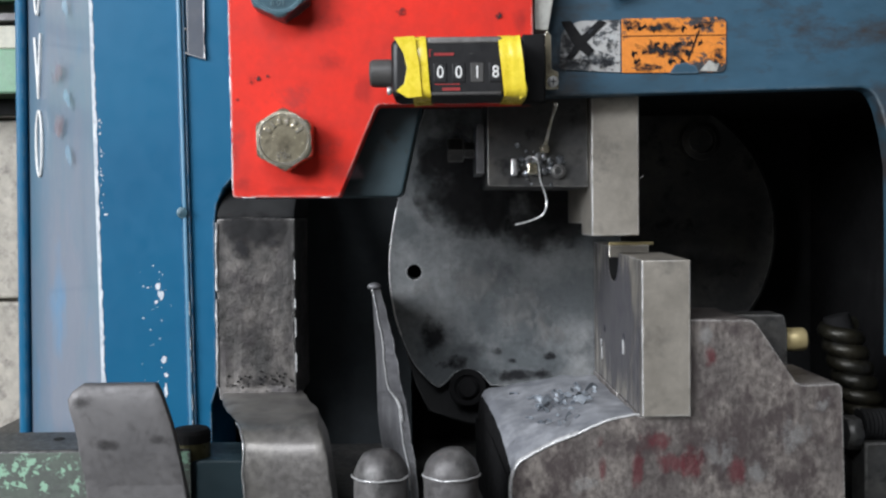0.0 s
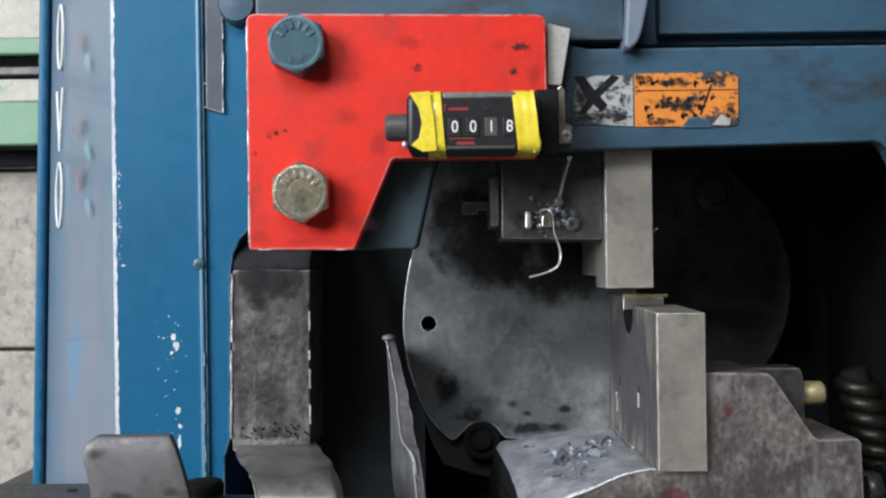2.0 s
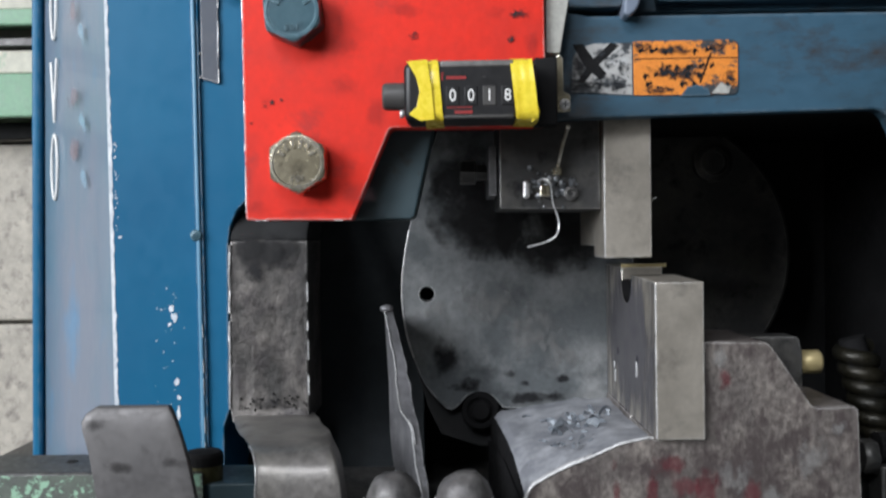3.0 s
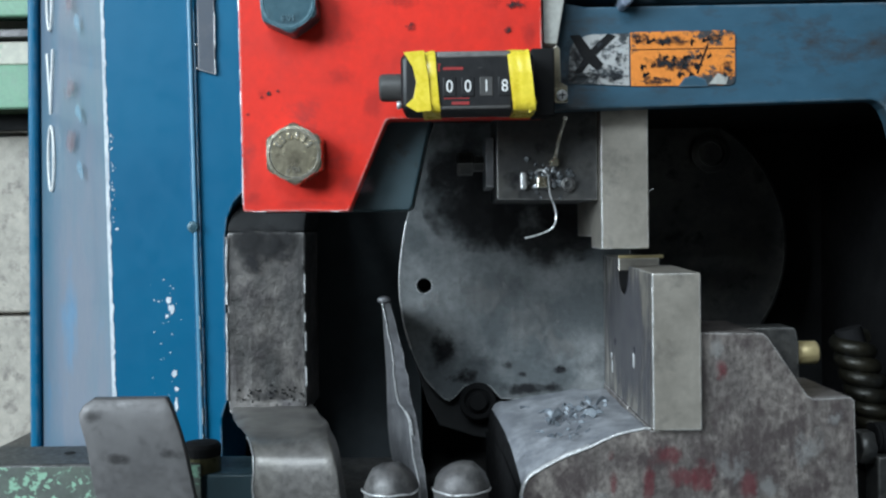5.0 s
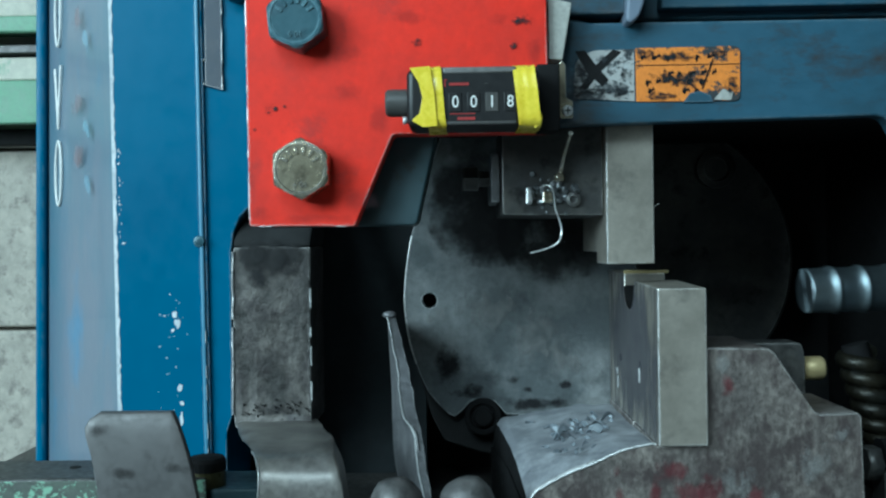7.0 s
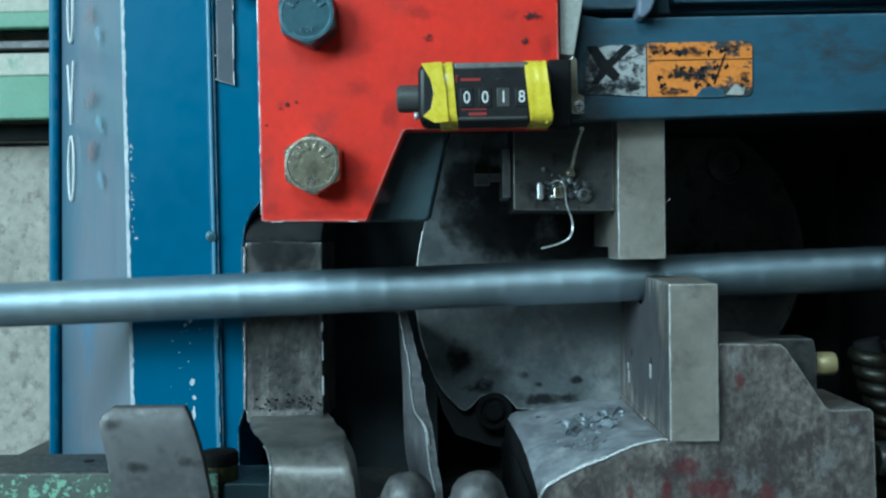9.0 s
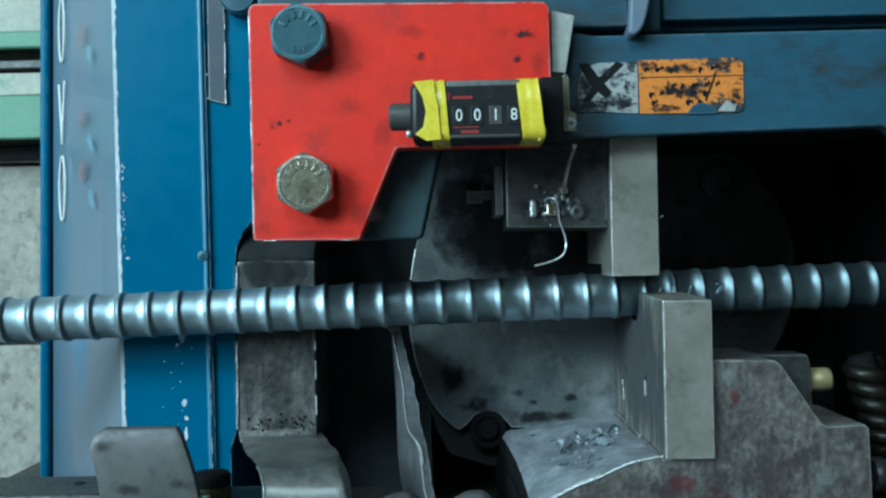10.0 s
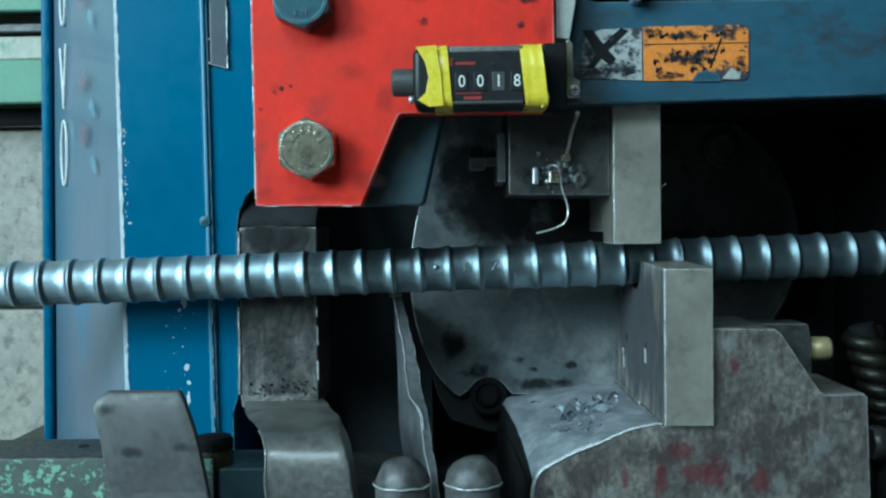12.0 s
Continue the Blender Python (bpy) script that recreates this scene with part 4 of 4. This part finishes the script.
def build_set_bolts():
    prof = [(11.2, -150), (11.3, -109), (11.6, -106.6), (11.2, -104.8), (9.8, -101.2), (7.6, -98.4), (4.8, -96.6), (1.6, -96.0)]
    for x, seed in ((-27.0, 3.0), (2.4, 8.0)):
        th = thing("set_bolt", "steel set bolt with a battered domed head and bright rim", "bolt", (x, -18, -150), group="set bolts")
        bm = lathe(prof, 22, "z", (x, -14, 0))
        part("bolt", roughen(roughen(bm, 1.3, 90, seed), 0.4, 260, seed), DOME, th, angle=60)
        rim = []
        for k in range(21):
            a = math.pi + k * math.pi / 20
            r = 11.9
            rim.append((x + r * math.cos(a), -14 + r * math.sin(a), -106.4 + 0.5 * noise.noise(Vector((seed, k * 0.3, 0)))))
        worn_glint_line(th, rim, 0.42, seed, "bright worn rim", keep=-0.5)


def build_disc():
    """The large worn casting in the depth of the throat."""
    th = thing("crank_casting", "large worn grey casting with a small drilled hole", "machine casting", (40, 150, -150))
    left = spline([(-8, 0, 64), (-17, 0, 36), (-26, 0, 5), (-30.4, 0, -25), (-29.2, 0, -48), (-25.5, 0, -64), (-18, 0, -82), (-8, 0, -94), (-3, 0, -97)], 6)
    out = [(p.x, p.z) for p in left] + [(1, -94), (6, -88.5), (13, -87), (20, -89), (26, -96), (100, -100), (100, 64)]
    part("casting", slab(out, 130, 165, 1.1, 3, holes=[(-16.4, -31.4, 4.3)]), DISC, th)
    edge = [Vector((p.x + 0.3, 130.2 + 0.3 * noise.noise(p * 0.11), p.z)) for p in left if -68 < p.z < 8]
    part("worn_edge", tube(edge, 0.6, 7), BRIGHT, th, "bright rubbed edge with glint", angle=60)
    # large patches paint shade at top and lower left; small ones are stains
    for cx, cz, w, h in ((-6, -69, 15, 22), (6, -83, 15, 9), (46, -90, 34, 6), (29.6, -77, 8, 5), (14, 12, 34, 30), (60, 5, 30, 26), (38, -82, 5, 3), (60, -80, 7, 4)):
        part("grease_smudge", patch(cx, cz, w, h, 129.3 - cx * 0.001), GREASE_SHADE, th, "dark soft-edged patch")
    # film paints the shade that beam and ram throw on the top
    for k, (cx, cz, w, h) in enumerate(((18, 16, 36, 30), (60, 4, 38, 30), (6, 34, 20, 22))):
        part("oil_stain", patch(cx, cz, w, h, 129.05 - 0.06 * k), SHADE_FILM, th, "black film painting the casting's shade")
    # pale patches paint the light that falls on the casting's middle
    for k, (cx, cz, w, h) in enumerate(((16, -38, 34, 20), (44, -52, 34, 26), (58, -66, 24, 14), (-12, -40, 14, 10))):
        part("scuff", patch(cx, cz, w, h, 128.8 - 0.12 * k), SCUFF_LIGHT, th, "pale soft-edged patch")
    # near-black bottom paints the shade inside the hole
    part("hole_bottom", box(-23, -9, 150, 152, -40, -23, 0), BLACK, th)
    part("pivot_ring", lathe([(10.5, 131), (10.5, 128), (9.8, 127.4), (7.6, 127.4), (7.2, 128), (6.8, 129)], 32, "y", (13, 0, -97)), SHADE_BLACK, th, "black ring")
    part("pivot_end", lathe([(5.5, 131), (5.5, 126), (4.5, 125)], 24, "y", (13, 0, -97)), SHADE_BLACK, th)
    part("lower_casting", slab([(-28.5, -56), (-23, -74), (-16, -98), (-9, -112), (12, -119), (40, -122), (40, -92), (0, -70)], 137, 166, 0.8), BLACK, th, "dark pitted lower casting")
    # wheel at the right of the cavity
    th = thing("flywheel", "dark greasy flywheel deep inside the machine", "flywheel", (120, 190, -110))
    part("wheel", lathe([(88, 200), (88, 182), (86, 180), (3, 180)], 64, "y", (118, 0, -12)), CAST, th)
    part("hub_bolt", lathe([(12, 180), (12, 174), (8, 172), (7, 176), (2, 176)], 24, "y", (158, 0, 44)), CAST, th)


def build_slider():
    """The ram that carries the upper blade, with weld and wire."""
    th = thing("blade_ram", "dark oily steel ram with a rough weld on its front", "ram", (46, 66, 13))
    part("ram", slab(rounded([(22.3, 14.2), (71.2, 13.3), (71.2, 59), (22.3, 59)], [1.5, 0.5, 0, 0]), 60, 128, 0.9), CAST, th)
    part("side_plate", box(17.2, 21.6, 74, 120, 21, 46, 0.6), FIN, th)
    part("clamp_bolt", lathe([(6.2, 3), (6.8, 4), (6.8, 11), (4.5, 11.5), (4.5, 17.1)], 6, "x", (0, 92, 34)), CAST, th)
    rng = random.Random(12)
    bms = []
    for k in range(60):
        b = bmesh.new()
        bmesh.ops.create_icosphere(b, subdivisions=1, radius=rng.uniform(0.7, 2.1) * MM)
        cx, cz = rng.gauss(46, 6.5), rng.gauss(24.5, 3.6)
        for v in b.verts:
            v.co = v.co * rng.uniform(0.7, 1.25) + Vector((cx, 59.8, cz)) * MM
        bms.append(b)
    tagged(part("weld", join(*bms), WELD, th, "blobby bright weld spatter", angle=50), kind="stuff")
    part("weld_lug", roughen(box(33.5, 36.5, 56.5, 60, 19, 27.5, 0.8), 0.6, 200), BRIGHT, th)
    part("weld_lug", roughen(box(41.2, 46.5, 55, 60, 19.5, 25.5, 0.8), 0.5, 160), ZINC, th, "small square steel lug")
    part("stud", lathe([(3.4, 60.2), (3.4, 57.5), (2.0, 57), (1.8, 58.2)], 16, "y", (56.5, 0, 21)), CAST, th)
    pts = spline([(40.5, 57.5, 27), (43, 54, 28), (45.5, 52, 26.5), (46.5, 51, 22), (47, 50, 16), (49, 49.5, 10), (49.6, 49, 5), (48, 48.5, 0.5), (44, 48.5, -2.0), (39, 48.5, -3.6), (34.5, 48.5, -4.6)], 6)
    part("loose_wire", tube(pts, 0.42, 6), BRIGHT, th, "thin bright curled wire end")
    part("pull_rod", tube(spline([(52.2, 30, 50), (51.5, 45, 44), (50.8, 55, 37), (50.0, 57.5, 32.5)]), 1.1, 8), ZINC, th, "thin counter pull rod")
    part("rod_nut", lathe([(2.6, -2), (2.6, 1.2), (1.6, 1.8)], 6, "z", (50.0, 57.5, 32.0)), ZINC, th)
    # scaled about the camera's start point: nearer, yet unchanged in its view
    for ob in th.children:
        for v in ob.data.vertices:
            v.co = Vector((v.co.x * 0.948, (v.co.y + 0.4) * 0.948 - 0.4, v.co.z * 0.948))


def build_blades():
    th = thing("upper_blade", "ground steel upper shear blade", "shear blade", (78, 60, -10))
    part("blade", box(67.9, 89.4, 28, 60, -9.9, 58, 0.5), STEEL, th)
    part("blade_body", box(67.95, 89.3, 60.2, 110, -4.5, 58, 0.5), STEEL, th)
    # bright line paints the glint on the ground edge
    worn_glint_line(th, line((68.1, 28.2, 38), (68.1, 28.2, -9.5), 34), 0.23, 1.0, keep=-0.6)
    part("burr", tube(spline([(89.3, 32, 15), (90.7, 31, 16.4), (91.9, 30, 17.3)]), 0.23, 5), BRIGHT, th)
    th = thing("lower_blade", "ground steel lower shear blade with a U-shaped groove", "shear blade", (95, 60, -87))
    # outline of the blade's side: y and z, with the groove in its top
    side = [(0, -87), (0, -19.9), (53, -18.6), (53, -22)]
    for k in range(1, 8):
        a = math.pi + math.pi * k / 8
        side.append((66.5 + 13.5 * math.cos(a), -22 + 11.5 * math.sin(a)))
    side += [(80, -22), (80, -16.0), (128, -15.5), (128, -87)]
    bm = bmesh.new()
    lo = [bm.verts.new((84.5 * MM, y * MM, z * MM)) for y, z in side]
    hi = [bm.verts.new((105.2 * MM, y * MM, z * MM)) for y, z in side]
    bm.faces.new(lo), bm.faces.new(hi[::-1])
    n = len(side)
    for i in range(n):
        bm.faces.new((lo[i], lo[(i + 1) % n], hi[(i + 1) % n], hi[i]))
    part("blade", bevelled(finish(bm), 0.45, 2, 40), STEEL, th)
    # glint along the front edge, painted as a bright line
    worn_glint_line(th, line((84.7, 0.2, -21), (84.7, 0.2, -86.5), 40), 0.25, 5.0, keep=-0.7)
    part("shim", box(84.8, 107.5, 80.5, 84, -16.1, -14.4, 0.3), BRASS, th)
    # black liner paints the shade inside the groove
    liner = [(66.5 + r * math.cos(a), -22 + (r - 2) * math.sin(a)) for r, ks in ((13.3, range(13)), (12.9, range(12, -1, -1))) for a in [math.pi + math.pi * k / 12 for k in ks]]
    bm = slab(liner, 84.4, 105, 0)
    bmesh.ops.rotate(bm, verts=bm.verts, cent=(0, 0, 0), matrix=Matrix(((0, 1, 0), (1, 0, 0), (0, 0, 1))))
    part("groove_grease", finish(bm), SHADE_BLACK, th, "black liner painting the groove's shade")
    # sheet over the whole side darkens it in place of shade
    bm = bmesh.new()
    bm.faces.new([bm.verts.new((-(y - 60) * MM, 0, (z + 87) * MM)) for y, z in side])
    film = part("oil_film", bm, FILM, th, "dust film that also darkens the side for shade")
    film.matrix_parent_inverse = Matrix.Identity(4)
    film.location = (0.0842 - 0.095, 0, 0)
    film.rotation_euler = (0, 0, radians(-90))
    for y, z in ((92, -60), (40, -58)):
        part("bolt_hole", lathe([(2.2, 84.3), (2.0, 84.45), (1.5, 84.6)], 14, "x", (0, y, z)), BLACK, th)
    for y, z, h in ((99, -77, 3.2), (101, -70, 1.6), (40, -66, 3.4)):
        part("bright_nick", box(83.9, 84.6, y, y + 2.5, z, z + 2 * h, 0.1), BRIGHT, th)


def build_holder():
    """The block that holds the lower blade, and its dusty cut-out shelf."""
    th = thing("blade_holder", "heavy steel blade holder block with red marker smears", "blade holder", (100, 40, -150))
    out = [(105.8, -46.4), (107.0, -45.9), (132.6, -46.4), (135, -48.4), (151.5, -73.4), (154, -74.9), (170, -74.4), (171.6, -76), (173, -124), (173.4, -150), (84, -150), (84, -87.6), (105.8, -87.6)]
    part("block", roughen(slab(out, 6.8, 58, 0.9), 0.15, 70), HOLDER, th)
    # shelf with a curved, burnt front lip
    bm = bmesh.new()
    front = spline([(28.0, 4, -150), (28.0, 4, -124), (28.4, 4, -114.5), (31.6, 4, -107.3), (36.6, 4, -104.1), (46.1, 4, -99.1), (55.9, 4, -95.3), (65.5, 4, -91.0), (70.4, 4, -89.1), (80.9, 4, -86.9), (83.9, 4, -86.9)], 6)
    rows = []
    for i, p in enumerate(front):
        s = max(0.0, min(1.0, (p.x - 27) / 56.8))
        run = []
        for k in range(13):
            q = k / 12
            zb = -96.6 + 6.7 * min(1.0, s * 1.5)
            y = 4 + 118 * q
            x = p.x - (1 - s) ** 1.6 * 4.6 * q
            e = 1 - (1 - q) ** 3.2
            z = p.z + (zb - p.z) * e if p.z > -125 else p.z + (zb - 8 - p.z) * min(1, q * 1.2) * (0.0 if i < 3 else 1)
            z += 0.9 * noise.noise(Vector((x * 0.12, y * 0.12, 4))) * (1 if k else 0.4)
            run.append(bm.verts.new((x * MM, y * MM, z * MM)))
        rows.append(run)
    first = next(i for i, p in enumerate(front) if p.z > -113)
    for a, b in zip(rows[first:], rows[first + 1:]):
        for k in range(12):
            bm.faces.new((a[k], a[k + 1], b[k + 1], b[k]))
    bmesh.ops.delete(bm, geom=[v for v in bm.verts if not v.link_faces], context="VERTS")
    roll = []
    for k in range(13):
        top = rows[first][k].co / MM
        roll.append([top] + [top + Vector((-g * (0.25 + k * 0.2), 0, -h * (0.8 + k * 0.12))) for g, h in ((0.9, 0.5), (1.7, 1.8), (2.3, 4), (2.5, 8), (2.5, 13))])
    # lower flank is painted black for the shade of fin and bolts
    for lo, hi, mat, label in ((0, 2, LEDGE, "rounded dusty side of the shelf"), (2, 5, SHADE_BLACK, "lower side of the shelf, painted black for its shade")):
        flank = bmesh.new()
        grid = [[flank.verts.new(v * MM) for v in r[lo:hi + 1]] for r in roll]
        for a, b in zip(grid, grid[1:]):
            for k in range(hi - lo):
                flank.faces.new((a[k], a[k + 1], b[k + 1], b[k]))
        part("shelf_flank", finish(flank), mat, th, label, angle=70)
    # wall below it, likewise black in place of shadow
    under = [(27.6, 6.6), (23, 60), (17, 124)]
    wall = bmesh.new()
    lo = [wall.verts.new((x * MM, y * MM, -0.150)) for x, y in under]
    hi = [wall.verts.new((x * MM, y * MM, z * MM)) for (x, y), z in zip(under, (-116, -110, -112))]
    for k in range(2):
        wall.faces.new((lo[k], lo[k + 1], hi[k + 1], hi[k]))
    part("shelf_side", wall, SHADE_BLACK, th, "side of the shelf with its shadow painted black")
    part("shelf", finish(bm), LEDGE, th, "dusty cut-out shelf with a bright burnt edge", angle=70)
    lip = [p + Vector((0, -0.2 + 0.2 * noise.noise(p * 0.2), 0.25 * noise.noise(p * 0.3))) for p in front if p.z > -126]
    part("burnt_lip", tube(lip, 0.6, 7), BRIGHT, th, "bright burnt edge", angle=60)
    part("burnt_corner", tube([p + Vector((0.3, 1.2, 0.0)) for p in lip if p.x < 58], 1.2, 8), BRIGHT, th, "bright burnt corner", angle=60)
    face = [(p.x, p.z) for p in front] + [(84.3, -87.6), (105.8, -87.6)] + out[:10]
    part("front_face", roughen(slab(face, 3.9, 6.5, 0.4), 0.15, 70), HOLDER, th)
    for cx, cz, w, h in ((67.4, -98, 3.2, 7), (67.8, -112, 3.6, 12), (82.8, -109, 4.4, 20), (107, -108, 9, 13), (107, -103, 7, 7), (115, -61.5, 6, 8), (92, -98, 14, 8), (98, -108, 10, 9), (126, -112, 10, 10)):
        part("red_smear", patch(cx, cz, w, h, 3.3 + 0.0008 * cx), RED_STAIN, th, "red marker smear")
    for k, (cx, cz, w, h) in enumerate(((118, -104, 14, 14), (150, -96, 16, 14), (134, -112, 14, 9), (112, -54, 6, 10), (60, -116, 14, 8), (162, -84, 8, 7))):
        part("scuff", patch(cx, cz, w, h, 2.9 - 0.08 * k), SCUFF_LIGHT, th, "pale soft-edged patch")
    part("under_block", box(84.1, 105.6, 58.5, 128, -150, -87.4, 0.3), HOLDER, th)
    part("rear_block", slab(rounded([(112, -50), (166.8, -50.2), (168.6, -58), (168.6, -90), (112, -90)], [1, 2, 1, 1, 1]), 60, 78, 0.8), CAST, th)
    part("clamp_knob", lathe([(5.9, 168.7), (5.9, 179.6), (5.2, 180.8)], 12, "x", (0, 70, -63.9)), BRASS, th, "small brass hexagon nut")
    part("side_step", box(140, 172, 59, 64, -150, -80, 0.6), CAST, th)


def build_swarf():
    """Loose bright steel chips on the shelf."""
    rng = random.Random(5)
    bms = []
    for k in range(104):
        b = bmesh.new()
        cx, cy = (rng.gauss(62, 7), rng.gauss(62, 14)) if k < 66 else (rng.uniform(38, 80), rng.uniform(18, 100))
        a0, ln, w = rng.uniform(0, 6.3), rng.uniform(1.5, 5.5), rng.uniform(0.5, 1.6)
        if k >= 90:
            cx, cy = (rng.gauss(46, 3), rng.gauss(50, 6)) if k % 2 else (rng.gauss(66, 4), rng.gauss(68, 8))
            ln, w = rng.uniform(5, 9), rng.uniform(1.6, 3.2)
        base = -92.5 + 0.1 * (cx - 60)
        prev = None
        tw = rng.uniform(-1.5, 1.5)
        lift = rng.uniform(0.1, 0.8) if k < 66 or k >= 90 else 0.1
        for j in range(5):
            s = j / 4
            p = Vector((cx + math.cos(a0 + s * 0.9) * ln * s, cy + math.sin(a0 + s * 0.9) * ln * s, base + ln * lift * math.sin(s * 2.4)))
            d = Vector((math.cos(tw * s + a0 + 1.5) * w, math.sin(tw * s + a0 + 1.5) * w, w * math.sin(tw * s * 2)))
            q = [b.verts.new((p - d * 0.5) * MM), b.verts.new((p + d * 0.5) * MM), b.verts.new((p + d * 0.5 + Vector((0, 0, 0.35))) * MM), b.verts.new((p - d * 0.5 + Vector((0, 0, 0.35))) * MM)]
            if prev:
                for m in range(4):
                    b.faces.new((prev[m], prev[(m + 1) % 4], q[(m + 1) % 4], q[m]))
            prev = q
        bms.append(finish(b))
    tagged(part("steel_chips", join(*bms), FLAKE), "loose bright steel chips lying on the shelf", "metal chips", kind="stuff")


def build_coil():
    th = thing("adjusting_spring", "thick coil spring beside the blade holder, darkened for its shade", "spring", (205, 65, -150))
    pts = []
    for k in range(0, 160):
        a = k * math.tau / 24
        s = k / 160
        ax = Vector((196.5 + 13.5 * s, 68 - 4 * s, -56 - 50 * s))
        pts.append(ax + Vector((6.8 * math.cos(a), 6.8 * math.sin(a), 0)))
    part("coil", tube(pts, 4.0, 12), COIL, th, angle=60)
    # black core paints the dark gaps between the coils
    part("core", tube([(195.5, 68, -52), (210.5, 64, -108), (212, 64, -150)], 6.4, 14), SHADE_BLACK, th, angle=60)
    th = thing("adjusting_screw", "black threaded adjusting screw", "screw", (215, 60, -150))
    prof = []
    for k in range(16):
        prof += [(7.6, 205 + k * 2.0), (6.6, 206 + k * 2.0)]
    part("thread", lathe(prof, 24, "x", (-5, 52, -103)), SHADE_BLACK, th)
    part("lock_nut", lathe([(8.0, 192.6), (8.6, 193.2), (8.6, 199), (8.0, 199.6)], 6, "x", (0, 52, -107)), CAST, th)
    part("bracket", box(200, 240, 45, 60, -150, -110.5, 1), CAST, th)


# ---- the rebar that is fed through ----
PITCH, BAR_R, RIB = 14.28, 10.6, 1.9


def build_rebar():
    """Ribbed reinforcing bar; its tip is at the origin and it runs along +x."""
    seg, per, ribs = 32, 20, 215
    verts, faces = [], []
    nx = ribs * per
    rng = random.Random(2)
    for i in range(nx + 1):
        x = i * PITCH / per
        for k in range(seg):
            a = math.tau * k / seg
            ph = ((x + 0.5 * math.sin(a)) / PITCH) % 1.0
            rise = (ph / 0.9) ** 4.6 if ph < 0.901 else 1 - ((ph - 0.9) / 0.1) ** 2
            rib = RIB * rise * (0.6 + 0.4 * min(1.0, 1.6 * abs(math.cos(a))))
            low = abs(a - math.radians(292)) if a > math.pi else abs(a - math.radians(112))
            side = 0.85 * max(0.0, 1 - (low / 0.2) ** 2)
            r = BAR_R + max(rib, side)
            if i == 0:
                r *= 0.96
            verts.append((x * MM, -r * math.cos(a) * MM, r * math.sin(a) * MM))
    for i in range(nx):
        for k in range(seg):
            a, b = i * seg + k, i * seg + (k + 1) % seg
            faces.append((a, b, b + seg, a + seg))
    faces.append(tuple(range(seg))[::-1])
    faces.append(tuple(nx * seg + k for k in range(seg)))
    me = bpy.data.meshes.new("bar")
    me.from_pydata(verts, [], faces)
    for p in me.polygons:
        p.use_smooth = len(p.vertices) == 4
    me.materials.append(REBAR)
    th = tagged(new("rebar"), "long ribbed steel reinforcing bar fed through the blades", "rebar")
    bar = new("bar", me)
    bar.parent = th
    # rolled marks between ribs
    def bar_stroke(x0, z0, x1, z1):
        ln = math.hypot(x1 - x0, z1 - z0)
        bm = box(-ln / 2, ln / 2, -0.75, 0.6, -0.5, 0.5, 0.3)
        bmesh.ops.rotate(bm, verts=bm.verts, cent=(0, 0, 0), matrix=Matrix.Rotation(-math.atan2(z1 - z0, x1 - x0), 3, "Y"))
        bmesh.ops.translate(bm, verts=bm.verts, vec=Vector(((x0 + x1) / 2, 0, (z0 + z1) / 2)) * MM)
        return bm

    dot = lathe([(1.5, 0.6), (1.3, -0.45), (0.6, -0.8)], 10, "y", (0, 0, 0))
    wedge = join(bar_stroke(-1.8, -2.4, 0, 2.4), bar_stroke(0, 2.4, 1.6, -2.4))
    zed = join(bar_stroke(-1.8, 2.2, 1.8, 2.2), bar_stroke(1.8, 2.2, -1.8, -2.2), bar_stroke(-1.8, -2.2, 1.8, -2.2))
    for x, bm in ((1220.1, dot), (1235.2, wedge), (1249.0, zed)):
        m = part("rolled_mark", bm, REBAR, None)
        m.parent = th
        m.location = (x * MM, -(BAR_R + 0.1) * MM, 0.0015)
    return th


build_room()
build_block_wall()
build_rails()
build_bed()
build_cabinet()
build_frame()
build_red_plate()
hex_bolt("hex_bolt", "large hex bolt with blue painted head", BLUE_BOLT, (-66.3, 0, 94.8), 25)
hex_bolt("hex_bolt", "large zinc-plated hex bolt with embossed head", ZINC, (-64.9, 0, 32.4), 29)
build_small_plates()
build_counter()
build_sticker()
build_throat_casting()
build_guide_plate()
build_green_bar()
build_fin()
build_set_bolts()
build_disc()
build_slider()
build_blades()
build_holder()
build_swarf()
build_coil()
rebar = build_rebar()


def motions():
    """The bar comes in from the side, is fed through quickly, slows, and stops."""
    ang, yaw = 1.25, 2.0
    # where the tip is along the feed line, in millimetres right of its last place
    end = -113.0 - 1120.0
    feed = [(8.0, 1216), (8.1, 1186), (8.2, 1148), (8.3, 1096), (8.4, 1009), (8.5, 922), (8.6, 838), (8.8, 680), (9.0, 530), (9.2, 385), (9.4, 265), (9.6, 180), (9.8, 132),
            (9.9, 118), (10.0, 111), (10.1, 107), (10.2, 98), (10.3, 86), (10.4, 74), (10.5, 62), (10.6, 50), (10.7, 38), (10.8, 26), (10.9, 14), (11.0, 4), (11.1, 0), (12.0, 0)]
    start = [(0.0, 330, -36, 60), (6.3, 330, -36, 60), (6.6, 220, -35, 60), (6.7, 199, -34.5, 60), (7.0, 170, -25, 64), (7.3, 138, -18.8, 73), (7.7, 60, -20.6, 73)]

    def lean(t):
        """The bar sags a little more while it runs."""
        return ang + 0.36 * max(0.0, min(1.0, (9.95 - t) / 0.35))

    def height(x, t):
        return -17.7 + (x - 190) * math.tan(radians(lean(t)))

    rows = [(t, pose(x * MM, y * MM, z * MM, 0, -ang, yaw)) for t, x, z, y in start]
    for t, s in feed:
        x = end + s
        rows.append((t, pose(x * MM, 0.073 + (x - 95) * MM * math.tan(radians(yaw)), height(x, t) * MM, 0, -lean(t), yaw)))
    walk(rebar, rows)


motions()
